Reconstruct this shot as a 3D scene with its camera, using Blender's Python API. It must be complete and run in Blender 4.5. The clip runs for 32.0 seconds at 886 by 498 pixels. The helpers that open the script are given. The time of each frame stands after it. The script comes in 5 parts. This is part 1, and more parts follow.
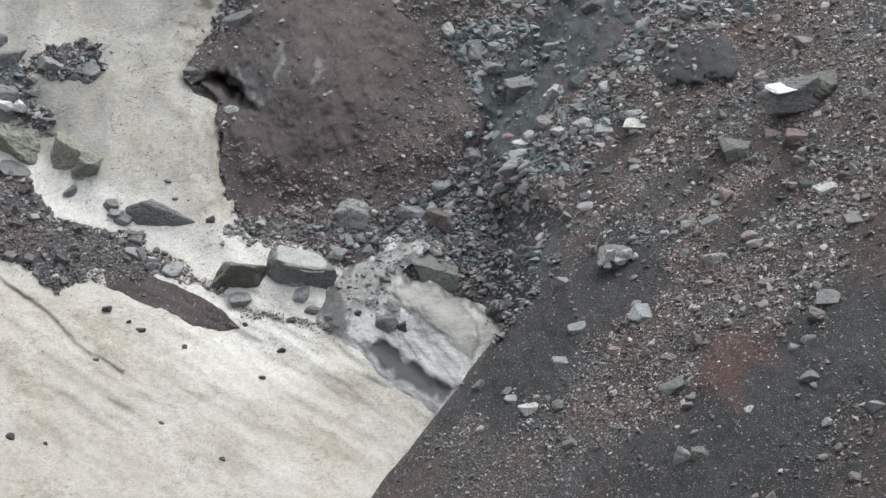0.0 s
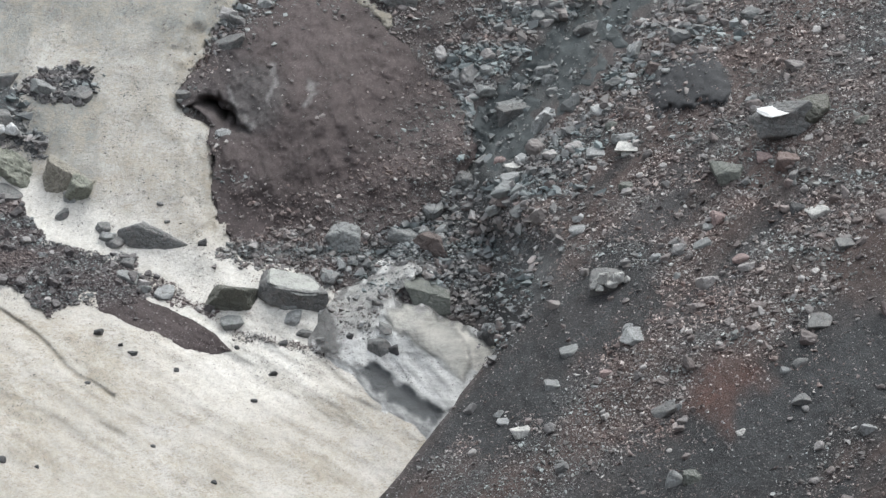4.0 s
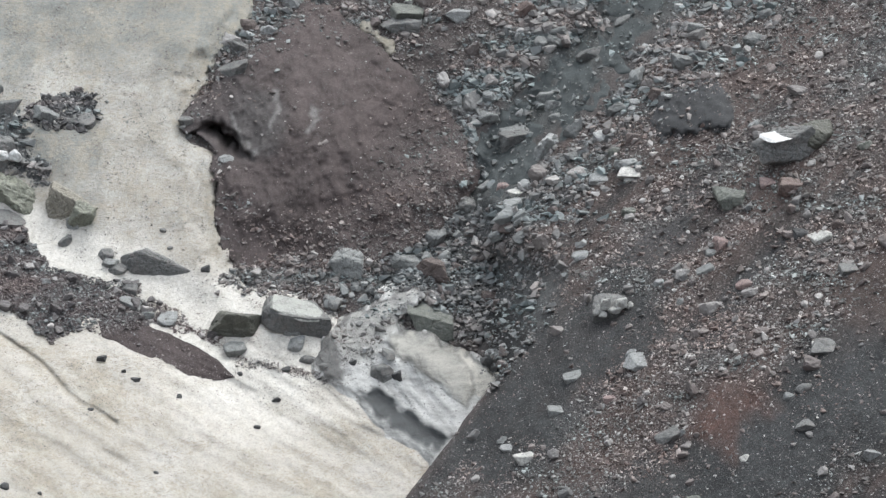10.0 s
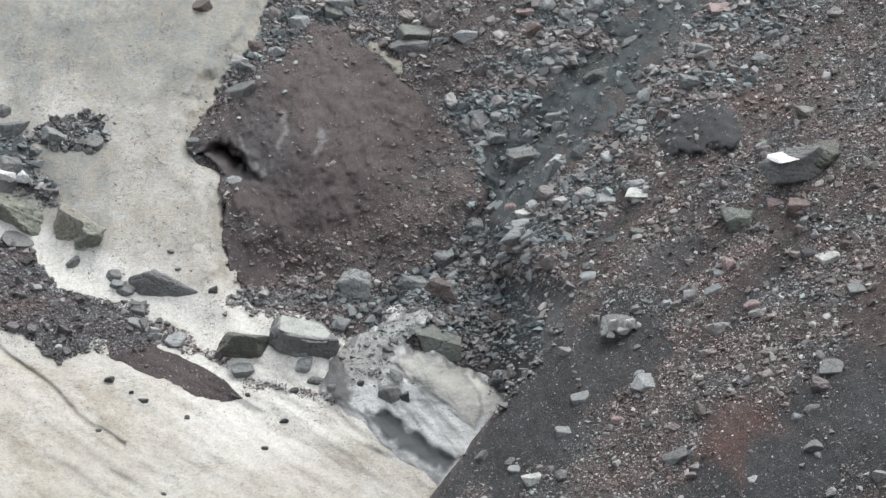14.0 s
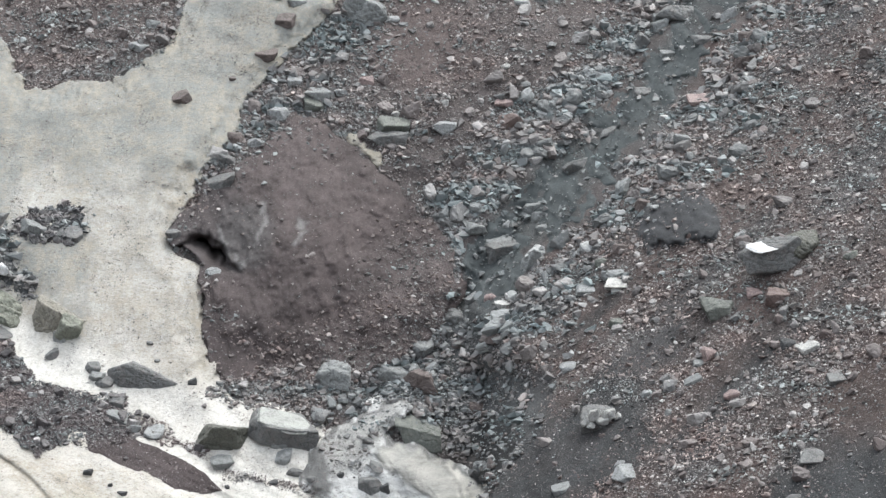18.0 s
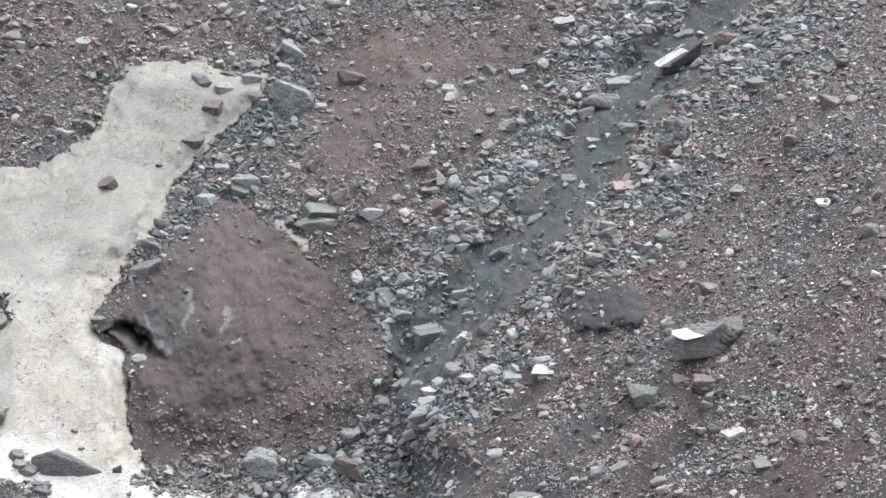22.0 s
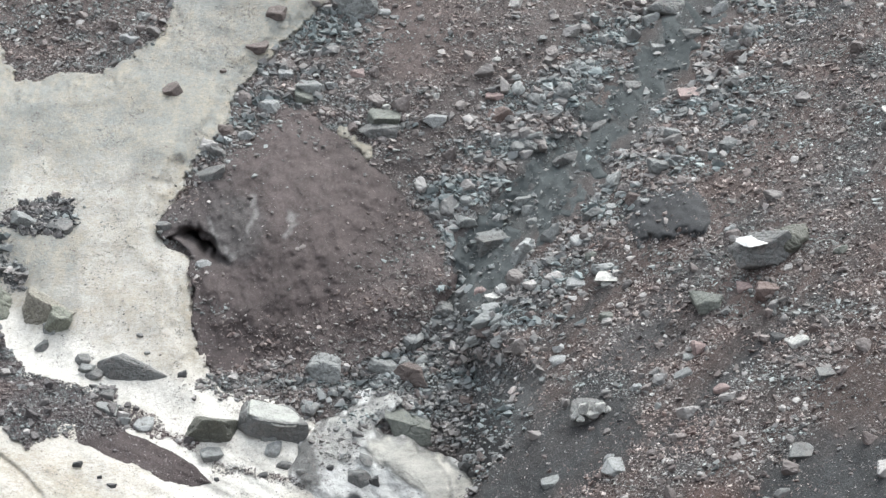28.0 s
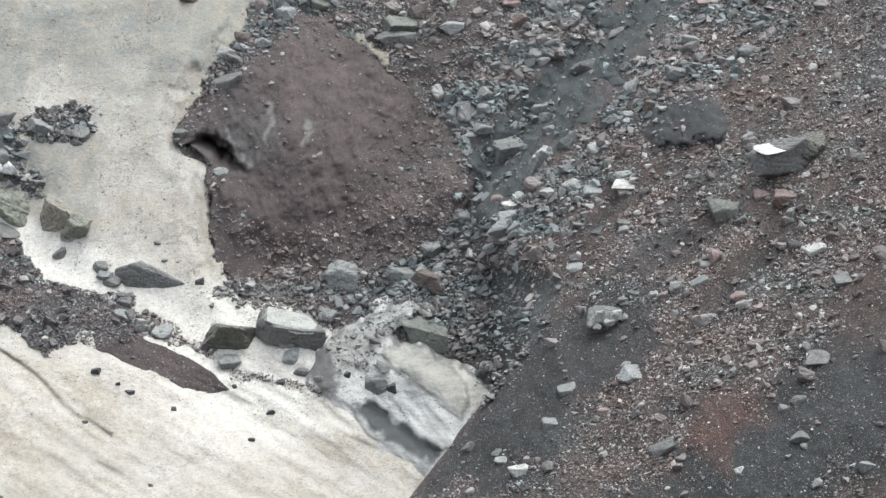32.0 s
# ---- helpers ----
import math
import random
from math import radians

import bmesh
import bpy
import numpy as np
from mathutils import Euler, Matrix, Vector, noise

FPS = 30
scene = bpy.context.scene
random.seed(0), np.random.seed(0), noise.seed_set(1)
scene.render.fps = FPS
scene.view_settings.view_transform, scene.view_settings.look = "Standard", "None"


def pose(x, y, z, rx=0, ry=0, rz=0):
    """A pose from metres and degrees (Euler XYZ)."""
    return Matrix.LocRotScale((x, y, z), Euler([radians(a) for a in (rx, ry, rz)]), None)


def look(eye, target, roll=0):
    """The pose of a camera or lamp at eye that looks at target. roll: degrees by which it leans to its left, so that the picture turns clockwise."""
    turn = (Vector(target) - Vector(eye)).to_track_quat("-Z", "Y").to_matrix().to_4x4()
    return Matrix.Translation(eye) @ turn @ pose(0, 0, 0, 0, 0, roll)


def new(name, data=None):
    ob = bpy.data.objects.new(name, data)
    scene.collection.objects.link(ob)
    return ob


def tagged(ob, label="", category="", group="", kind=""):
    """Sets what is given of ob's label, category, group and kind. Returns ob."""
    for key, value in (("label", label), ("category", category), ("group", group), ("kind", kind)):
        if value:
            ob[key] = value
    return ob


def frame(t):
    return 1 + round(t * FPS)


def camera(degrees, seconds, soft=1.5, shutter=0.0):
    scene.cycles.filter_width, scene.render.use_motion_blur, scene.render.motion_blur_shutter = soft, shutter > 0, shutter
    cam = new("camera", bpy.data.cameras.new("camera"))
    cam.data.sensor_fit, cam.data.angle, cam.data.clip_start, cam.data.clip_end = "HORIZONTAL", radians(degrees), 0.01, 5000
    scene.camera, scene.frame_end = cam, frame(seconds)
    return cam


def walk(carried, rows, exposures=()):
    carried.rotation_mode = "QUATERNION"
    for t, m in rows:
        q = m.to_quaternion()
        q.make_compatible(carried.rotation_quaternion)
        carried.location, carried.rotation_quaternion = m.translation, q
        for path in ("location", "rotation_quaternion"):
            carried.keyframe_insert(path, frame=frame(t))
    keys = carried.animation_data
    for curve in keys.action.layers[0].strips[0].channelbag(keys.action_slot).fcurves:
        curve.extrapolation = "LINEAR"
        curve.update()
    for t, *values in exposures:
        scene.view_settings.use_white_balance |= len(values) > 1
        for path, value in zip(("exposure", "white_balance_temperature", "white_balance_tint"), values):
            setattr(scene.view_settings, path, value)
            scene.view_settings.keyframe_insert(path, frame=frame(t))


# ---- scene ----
# ---- camera: it stands on the far side of the valley and only turns ----
cam = camera(22, 32.0, soft=1.5)
TURNS = [
    (0.0, 79.297, -0.051, -0.101),
    (0.5, 79.470, -0.070, -0.138),
    (1.0, 79.702, -0.056, -0.207),
    (1.5, 79.813, -0.100, -0.224),
    (2.0, 79.711, -0.102, -0.221),
    (2.5, 79.668, -0.090, -0.176),
    (3.0, 79.849, -0.063, -0.236),
    (3.5, 79.882, -0.123, -0.281),
    (5.5, 79.862, -0.069, -0.352),
    (6.0, 80.324, -0.067, -0.357),
    (6.5, 79.956, -0.104, -0.311),
    (7.0, 79.946, -0.108, -0.277),
    (7.5, 80.031, -0.032, -0.291),
    (8.0, 80.236, -0.027, -0.285),
    (8.5, 80.231, -0.079, -0.308),
    (9.0, 80.585, -0.071, -0.291),
    (9.5, 79.997, -0.055, -0.186),
    (10.0, 80.531, -0.030, -0.230),
    (10.5, 80.418, -0.039, -0.185),
    (11.0, 80.297, -0.060, -0.107),
    (11.5, 80.129, -0.029, -0.027),
    (12.0, 80.000, 0.000, -0.000),
    (12.5, 80.136, 0.057, 0.055),
    (13.0, 80.530, 0.060, -0.015),
    (13.5, 80.787, 0.047, -0.029),
    (15.5, 81.785, 0.092, -0.167),
    (16.0, 81.906, 0.061, -0.185),
    (16.5, 82.337, 0.204, -0.210),
    (17.0, 82.885, 0.093, -0.383),
    (17.5, 83.068, 0.043, -0.541),
    (18.0, 83.335, 0.169, -0.582),
    (18.5, 84.132, 0.133, -0.907),
    (19.0, 85.374, 0.097, -1.637),
    (19.5, 85.969, 0.065, -2.083),
    (20.0, 86.156, 0.022, -2.336),
    (20.5, 86.281, -0.013, -2.479),
    (21.0, 85.919, -0.053, -2.523),
    (21.5, 85.708, -0.041, -2.480),
    (22.0, 85.510, -0.032, -2.410),
    (22.5, 85.379, -0.041, -2.406),
    (23.0, 85.344, 0.010, -2.353),
    (23.5, 85.462, 0.013, -2.328),
    (24.0, 85.661, 0.023, -2.274),
    (24.5, 85.743, 0.063, -2.213),
    (26.5, 86.644, -0.014, -2.619),
    (27.0, 85.548, 0.037, -1.628),
    (27.5, 83.550, -0.010, -0.998),
    (28.0, 83.161, -0.030, -0.805),
    (28.5, 82.272, -0.049, -0.641),
    (29.0, 82.005, -0.002, -0.671),
    (29.5, 81.906, 0.005, -0.700),
    (30.0, 82.000, 0.016, -0.707),
    (30.5, 81.886, -0.014, -0.656),
    (31.0, 81.333, -0.088, -0.520),
    (31.5, 81.007, -0.059, -0.441),
    (32.0, 80.839, 0.010, -0.380),
]
EXPOSURES = [(0.0, -0.42, 6380, 6), (2.0, -0.40, 6380, 6), (6.0, -0.33, 6380, 6), (9.0, -0.30, 6380, 6), (12.0, -0.34, 6380, 6), (13.5, -0.33, 6380, 6), (16.0, -0.18, 6380, 6), (18.0, -0.08, 6380, 6), (20.0, 0.14, 6330, 8), (24.5, 0.20, 6330, 8), (27.0, 0.17, 6360, 7), (28.0, 0.06, 6400, 5), (30.0, -0.07, 6400, 5), (32.0, -0.13, 6400, 5)]
walk(cam, [(t, pose(0, 0, 15.0, rx, ry, rz)) for t, rx, ry, rz in TURNS], EXPOSURES)

# ---- light: a bright overcast sky ----
world = bpy.data.worlds.new("overcast_sky")
scene.world = world
world.use_nodes = True
wn, wl = world.node_tree.nodes, world.node_tree.links
sky = wn.new("ShaderNodeTexSky")
sky.sky_type, sky.sun_disc = "NISHITA", False
sky.sun_elevation, sky.sun_rotation = radians(72), radians(45)
sky.dust_density, sky.air_density = 4.0, 1.0
grey = wn.new("ShaderNodeHueSaturation")
grey.inputs["Saturation"].default_value = 0.3
wl.new(sky.outputs[0], grey.inputs["Color"])
wl.new(grey.outputs[0], wn["Background"].inputs["Color"])
wn["Background"].inputs["Strength"].default_value = 0.40

sun = new("sun", bpy.data.lights.new("sun", "SUN"))
sun.data.energy, sun.data.angle, sun.data.color = 1.25, radians(45), (1.0, 0.985, 0.955)
sun.matrix_world = look((0, 0, 100), (-14, -14, 40))


# ---- the lie of the land ----
CREST = [(-3.87, -17.59), (-2.55, -16.18), (-1.07, -14.62), (0.3, -13.24), (2.42, -10.92), (3.43, -9.89), (4.16, -9.12), (5.33, -8.0), (6.54, -6.65), (6.91, -5.62), (6.01, -4.73), (4.48, -3.76), (3.16, -3.14), (28.0, 32.0), (90.0, 95.0), (400.0, 0.0), (400.0, -200.0), (-44.0, -200.0), (-16.0, -31.0)]
GULLY = [(28.37, 22.01), (24.82, 18.55), (21.14, 17.01), (18.19, 15.06), (16.67, 12.54), (15.86, 10.42), (14.01, 8.86), (11.52, 6.47), (9.16, 4.86), (6.74, 2.27), (4.21, -0.52), (2.24, -3.18), (0.19, -5.51), (-2.59, -7.48)]


def hash2(i, j, seed):
    """Repeatable random numbers in 0..1 on a lattice."""
    n = (i * 374761393 + j * 668265263 + seed * 974634541) & 0xFFFFFFFF
    n = ((n ^ (n >> 13)) * 1274126177) & 0xFFFFFFFF
    return ((n ^ (n >> 16)) & 0xFFFFFF) / 16777215.0


def vnoise(x, z, seed=0):
    """Smooth value noise, -1..1."""
    x, z = np.asarray(x, float), np.asarray(z, float)
    i, j = np.floor(x).astype(np.int64), np.floor(z).astype(np.int64)
    u, v = x - i, z - j
    u, v = u * u * (3 - 2 * u), v * v * (3 - 2 * v)
    a, b = hash2(i, j, seed), hash2(i + 1, j, seed)
    c, d = hash2(i, j + 1, seed), hash2(i + 1, j + 1, seed)
    return 2 * (a + (b - a) * u + (c - a) * v + (a - b - c + d) * u * v) - 1


def fbm(x, z, octaves=4, seed=0, gain=0.5):
    total, amp = 0, 1.0
    for k in range(octaves):
        total = total + amp * vnoise(x * 2 ** k + 17.3 * k, z * 2 ** k - 9.1 * k, seed + k)
        amp *= gain
    return total


def smooth(a, b, x):
    t = np.clip((np.asarray(x, float) - a) / (b - a), 0, 1)
    return t * t * (3 - 2 * t)


def smin(a, b, k):
    h = np.clip(0.5 + 0.5 * (b - a) / k, 0, 1)
    return b + (a - b) * h - k * h * (1 - h)


def poly_sd(x, z, pts):
    """Signed distance to a closed outline, positive inside."""
    x, z = np.asarray(x, float), np.asarray(z, float)
    best, inside = np.full(x.shape, 1e9), np.zeros(x.shape, bool)
    for (x0, z0), (x1, z1) in zip(pts, pts[1:] + pts[:1]):
        dx, dz = x1 - x0, z1 - z0
        t = np.clip(((x - x0) * dx + (z - z0) * dz) / (dx * dx + dz * dz + 1e-12), 0, 1)
        best = np.minimum(best, np.hypot(x - x0 - t * dx, z - z0 - t * dz))
        cross = (z0 > z) != (z1 > z)
        inside ^= cross & (x < x0 + (z - z0) * dx / (dz if dz else 1e-12))
    return np.where(inside, best, -best)


def line_d(x, z, pts):
    """Distance to an open line."""
    best = np.full(np.shape(x), 1e9)
    for (x0, z0), (x1, z1) in zip(pts, pts[1:]):
        dx, dz = x1 - x0, z1 - z0
        t = np.clip(((x - x0) * dx + (z - z0) * dz) / (dx * dx + dz * dz), 0, 1)
        best = np.minimum(best, np.hypot(x - x0 - t * dx, z - z0 - t * dz))
    return best


def slope_left(x, z):
    return 130 + 1.0 * z


def slope_right(x, z):
    # far out the flank bends round, so that it doesn't come near the viewpoint
    xe = np.where(x > 26, 26 + 14 * np.tanh((x - 26) / 14), x)
    return 134.6 + 1.95 * z - 1.07 * xe


def slope_snow(x, z):
    xe = np.where(x < -30, -30 + 10 * np.tanh((x + 30) / 10), x)
    return 116 + 1.8 * (z + 12) + 0.45 * (xe + 14)


def back(x, z):
    """The slope behind the cut bank: the upper left flank and the bed that the snow lies in."""
    x, z = np.asarray(x, float), np.asarray(z, float)
    left = slope_left(x, z) - 0.9 * fbm(x / 9, z / 9, 3, 5)
    return smin(left, slope_snow(x, z) + 0.5 * fbm(x / 7, z / 5, 3, 21), 1.5)


def scar(x, z):
    """A hump of bare dark earth on the flank, broken off steeply below."""
    wx, wz = x + 0.3 * fbm(x / 0.9, z / 0.9, 3, 34), z + 0.3 * fbm(x / 0.9, z / 0.9, 3, 35)
    wx, wz = wx + 0.12 * fbm(x / 0.25, z / 0.25, 2, 36), wz + 0.12 * fbm(x / 0.25, z / 0.25, 2, 37)
    p, q = (wx - 13.8) * 0.94 + (wz - 2.1) * 0.34, (wz - 2.1) * 0.94 - (wx - 13.8) * 0.34
    return smooth(1.6, -0.2, q) * smooth(-1.35, -0.6, q) * smooth(2.5, 1.2, np.abs(p))


def flank(x, z, rough=1.0):
    """The flank that faces the cleft; past its lip it falls away to the bed behind."""
    x, z = np.asarray(x, float), np.asarray(z, float)
    off = np.maximum(0, -poly_sd(x, z, CREST))
    k = 1.6 + 5 * smooth(-5.5, -9.3, z) + 25 * smooth(-9.2, -10.4, z)
    g = line_d(x, z, GULLY)
    y = slope_right(x, z) + 0.5 * fbm(x / 6, z / 6, 3, 9) + k * off + 0.7 * np.exp(-(g / 0.9) ** 2)
    return y - 0.95 * scar(x, z) + rough * 0.13 * fbm(x / 0.8, z / 0.8, 4, 33)


def bed(x, z, rough=1.0):
    """The slope across the cleft and the bed at its foot."""
    g = line_d(x, z, GULLY)
    return back(x, z) + 0.7 * np.exp(-(g / 0.9) ** 2) + rough * 0.16 * fbm(x / 0.9, z / 0.9, 3, 31)


def face(x, z, rough=1.0):
    """How far off the mountainside stands at a place across (x) and a height (z)."""
    return smin(bed(x, z, rough), flank(x, z, rough), 0.4)


SNOW = [(-37.20, 20.36), (-26.71, 12.58), (-25.10, 10.51), (-24.66, 9.85), (-23.82, 8.87), (-22.42, 8.61), (-21.23, 8.93), (-18.17, 9.26), (-16.88, 10.08), (-15.46, 11.24), (-14.82, 13.43), (-13.90, 15.34), (-11.41, 15.52), (-9.28, 15.59), (-7.57, 14.71), (-5.10, 14.71), (-5.23, 13.44), (-6.66, 11.73), (-8.44, 10.23), (-9.64, 8.91), (-10.68, 7.63), (-11.06, 6.22), (-12.58, 4.54), (-13.29, 2.85), (-14.49, 1.08), (-14.19, 0.28), (-12.54, -0.31), (-12.15, -1.38), (-12.39, -2.80), (-12.14, -4.21), (-11.74, -5.60), (-10.99, -6.59), (-10.16, -7.52), (-8.77, -7.51), (-5.96, -8.90), (-3.77, -11.03), (-0.12, -12.07), (2.91, -11.00), (3.64, -11.97), (-0.69, -17.95), (-2.33, -19.66), (-26.05, -17.45)]
MOUND = [(-7.50, 7.47), (-8.84, 5.59), (-10.73, 4.23), (-12.66, 3.30), (-13.39, 2.10), (-14.59, 1.08), (-14.19, 0.20), (-12.52, -0.54), (-12.33, -2.80), (-12.12, -4.49), (-11.48, -6.15), (-10.34, -7.11), (-7.85, -7.53), (-5.11, -6.79), (-1.69, -5.99), (0.98, -4.19), (2.05, -2.06), (1.66, -0.06), (-0.63, 2.49), (-2.79, 4.36), (-4.83, 5.91)]
BAND = [(-31.32, -1.31), (-26.64, -3.04), (-24.47, -4.01), (-22.77, -4.45), (-21.99, -5.32), (-20.74, -6.22), (-19.49, -6.71), (-17.94, -7.09), (-16.90, -6.99), (-15.96, -7.27), (-15.74, -7.87), (-14.81, -8.20), (-13.61, -8.63), (-13.11, -9.16), (-12.10, -9.34), (-11.54, -9.75), (-11.20, -10.20), (-12.02, -10.02), (-13.14, -9.51), (-14.12, -9.24), (-15.26, -9.03), (-16.35, -9.28), (-17.49, -9.27), (-18.91, -9.10), (-19.99, -9.39), (-20.91, -8.93), (-21.91, -8.23), (-23.46, -7.70), (-25.42, -7.00), (-30.04, -5.15)]
TONGUE = [(-17.90, -8.75), (-15.51, -9.13), (-13.69, -9.75), (-11.96, -10.39), (-11.08, -11.03), (-10.47, -11.37), (-11.39, -11.46), (-12.87, -11.06), (-14.38, -10.53), (-15.92, -9.91), (-17.47, -9.34)]
ICE = [(-6.45, -10.94), (-5.92, -9.81), (-4.43, -8.93), (-2.60, -8.08), (-1.05, -7.61), (-0.59, -8.01), (-1.97, -9.06), (-1.50, -9.57), (-0.43, -9.62), (0.49, -10.18), (2.31, -10.70), (3.50, -11.75), (3.16, -13.48), (1.35, -15.66), (0.17, -16.57), (-0.41, -15.58), (-2.16, -14.76), (-3.48, -13.89), (-4.34, -12.83), (-6.42, -11.74)]
DOME = [(-2.54, -9.80), (-1.34, -9.63), (0.18, -9.92), (1.39, -10.90), (2.33, -11.80), (1.80, -12.82), (0.48, -12.08), (-0.57, -11.32), (-1.62, -10.74)]
WET = [(-3.99, -12.15), (-2.81, -12.05), (-1.61, -12.89), (0.18, -13.83), (0.91, -14.16), (0.47, -14.80), (-0.56, -14.59), (-1.89, -13.78), (-3.08, -13.02)]
OUTCROP = [(-27.51, -1.94), (-24.98, -2.14), (-23.04, -1.91), (-22.15, -2.82), (-21.26, -2.16), (-20.39, -2.97), (-20.02, -4.16), (-20.46, -5.00), (-21.58, -4.74), (-22.75, -4.09), (-24.17, -3.55), (-24.84, -3.07), (-27.32, -2.75)]
STRIP = [(-4.50, 6.00), (-3.75, 5.82), (-2.80, 5.20), (-2.23, 4.52), (-2.59, 4.30), (-3.40, 4.94)]
CHUTE = [(26.15, 20.26), (23.35, 17.31), (21.31, 15.69), (21.47, 14.46), (19.66, 13.49), (18.06, 11.90), (16.69, 10.72), (16.22, 9.43), (14.99, 8.44), (13.77, 6.88), (12.37, 5.77), (11.12, 4.38), (9.85, 2.74), (7.86, 1.06), (5.90, -0.46), (4.57, -1.88), (2.66, -3.72), (1.42, -3.25), (2.41, -1.56), (3.43, 0.48), (5.11, 2.18), (6.47, 3.57), (8.92, 4.92), (11.21, 5.88), (10.20, 6.62), (11.12, 7.65), (13.20, 8.66), (13.52, 10.23), (15.44, 11.27), (16.22, 13.31), (17.09, 14.44), (17.42, 15.59), (18.57, 16.68), (21.69, 17.52), (24.22, 20.32)]
CAVE = [(-13.13, 0.59), (-12.32, 0.65), (-11.62, 0.33), (-11.01, 0.02), (-10.45, -0.95), (-10.26, -1.19), (-10.79, -1.31), (-11.50, -1.09), (-12.22, -0.41), (-12.90, -0.13), (-13.60, 0.10)]


CRACK = [(-24.71, -7.75), (-23.01, -8.86), (-21.41, -9.76), (-19.77, -10.71), (-18.47, -11.55), (-17.22, -12.26), (-16.02, -12.77)]


def edge(x, z, pts, wobble, seed):
    return poly_sd(x, z, pts) + wobble * fbm(x / 0.8, z / 0.8, 4, seed)


def snow_off(x, z):
    sd = edge(x, z, SNOW, 0.25, 41)
    bulge = 0.55 * smooth(0, 1.6, sd) + 0.18 * fbm(x / 4, z / 2.5, 3, 43) * smooth(0, 2, sd)
    # shallow runnels down the lower field
    run = 0.07 * fbm((x * 0.43 + z * 0.9) / 0.28, (x * 0.9 - z * 0.43) / 1.4, 3, 48) + 0.22 * fbm((x * 0.43 + z * 0.9) / 0.9, (x * 0.9 - z * 0.43) / 5, 5, 47)
    gap = 9 * smooth(-0.6, -0.2, poly_sd(x, z, CAVE))
    return np.where(sd > 0, 0.30 + bulge + run * smooth(-8, -11, z), 0.5 * np.maximum(sd, -2)) - gap - 0.3 * smooth(0.16, 0.0, line_d(x + 0.15 * fbm(x, z, 3, 96), z, CRACK))


def hollow(x, z):
    """The small hollow at the foot of the mound."""
    return smooth(-0.25, 0.5, poly_sd(x + 0.2 * fbm(x / 0.6, z / 0.6, 4, 50), z + 0.2 * fbm(x / 0.6, z / 0.6, 3, 49), CAVE))


def mound_off(x, z):
    sd = edge(x, z, MOUND, 0.24, 51)
    # a cut face of earth: nearly even, turned aside beyond the ridge that runs down from the tip
    turned = 0.07 * np.clip(-9.2 - 0.25 * (z - 7) - x, 0, 5)
    rills = np.abs(vnoise((x + 0.3 * z) / 0.9 + 0.5 * fbm(x / 2, z / 2, 2, 57), z / 3.2, 54))
    knobs = 0.10 * fbm(x / 0.7, z / 0.7, 4, 52, 0.6) + 0.05 * fbm(x / 0.22, z / 0.22, 3, 55, 0.6)
    body = (0.3 + 0.45 * smooth(-7.5, -3, z)) * (1 - np.exp(-np.maximum(sd, 0) / 0.9)) + 0.05 * np.clip(sd, 0, 5) - turned + (knobs - 0.16 * rills + 0.22 * fbm(x / 2.4, z / 2.4, 4, 53)) * smooth(0, 0.9, sd)
    hole = hollow(x, z)
    return np.where(sd > 0, 0.10 + 0.5 * smooth(-4, -8, x) * smooth(-5.5, -2, z) + np.maximum(body, 0.05) - 1.7 * hole, 0.9 * np.maximum(sd, -2))


def band_off(x, z):
    sd = edge(x, z, BAND, 0.16, 61)
    return np.where(sd > 0, 0.85 + 0.5 * smooth(0, 1.8, sd) + 0.16 * fbm(x / 0.8, z / 0.8, 4, 63), 0.7 * np.maximum(sd, -2))


def tongue_off(x, z):
    sd = edge(x, z, TONGUE, 0.07, 65)
    under = np.maximum(snow_off(x, z), 0.3)
    return np.where(sd > 0, under + 0.06 + 0.36 * smooth(0, 0.8, sd) + 0.05 * fbm(x / 0.3, z / 0.3, 3, 66), under + 0.06 + 1.2 * np.maximum(sd, -2))


def ice_off(x, z):
    sd = edge(x, z, ICE, 0.12, 71)
    dome = 0.5 * smooth(-0.4, 1.3, poly_sd(x, z, DOME))
    wet = 0.45 * smooth(-0.15, 0.5, poly_sd(x, z, WET))
    return np.where(sd > 0, 0.75 + 0.6 * smooth(0, 1.0, sd) + dome - wet + 0.12 * fbm((x + z) / 0.8, (x - z) / 2.2, 5, 73), 1.2 * np.maximum(sd, -2))


RUBBLE_BANK = [(-33.0, 3.6), (-27.5, 2.48), (-25.36, 1.62), (-24.05, 1.63), (-23.08, 0.61), (-22.77, -0.55), (-21.87, -1.26), (-21.24, -2.12), (-22.22, -2.48), (-22.93, -2.0), (-24.81, -1.99), (-26.72, -1.69), (-33.0, -1.2)]


def rubble_bank_off(x, z):
    sd = edge(x, z, RUBBLE_BANK, 0.2, 105)
    return np.where(sd > 0, 0.75 + 0.5 * smooth(0, 1.2, sd) + 0.2 * fbm(x / 0.7, z / 0.7, 4, 106), 0.75 + 1.2 * np.maximum(sd, -2))


def bed_surface(x, z):
    """The outer surface behind the flank: bed, snow, ice or heaped debris, whichever lies foremost."""
    top = np.maximum(np.maximum(snow_off(x, z), mound_off(x, z)), np.maximum(band_off(x, z), ice_off(x, z)))
    top = np.maximum(top, np.where(poly_sd(x, z, TONGUE) > 0, tongue_off(x, z), -9))
    top = np.maximum(top, np.where(poly_sd(x, z, RUBBLE_BANK) > 0, rubble_bank_off(x, z), -9))
    return np.minimum(bed(x, z), back(x, z) - np.maximum(top, -9))


def surface(x, z):
    return np.minimum(bed_surface(x, z), flank(x, z))


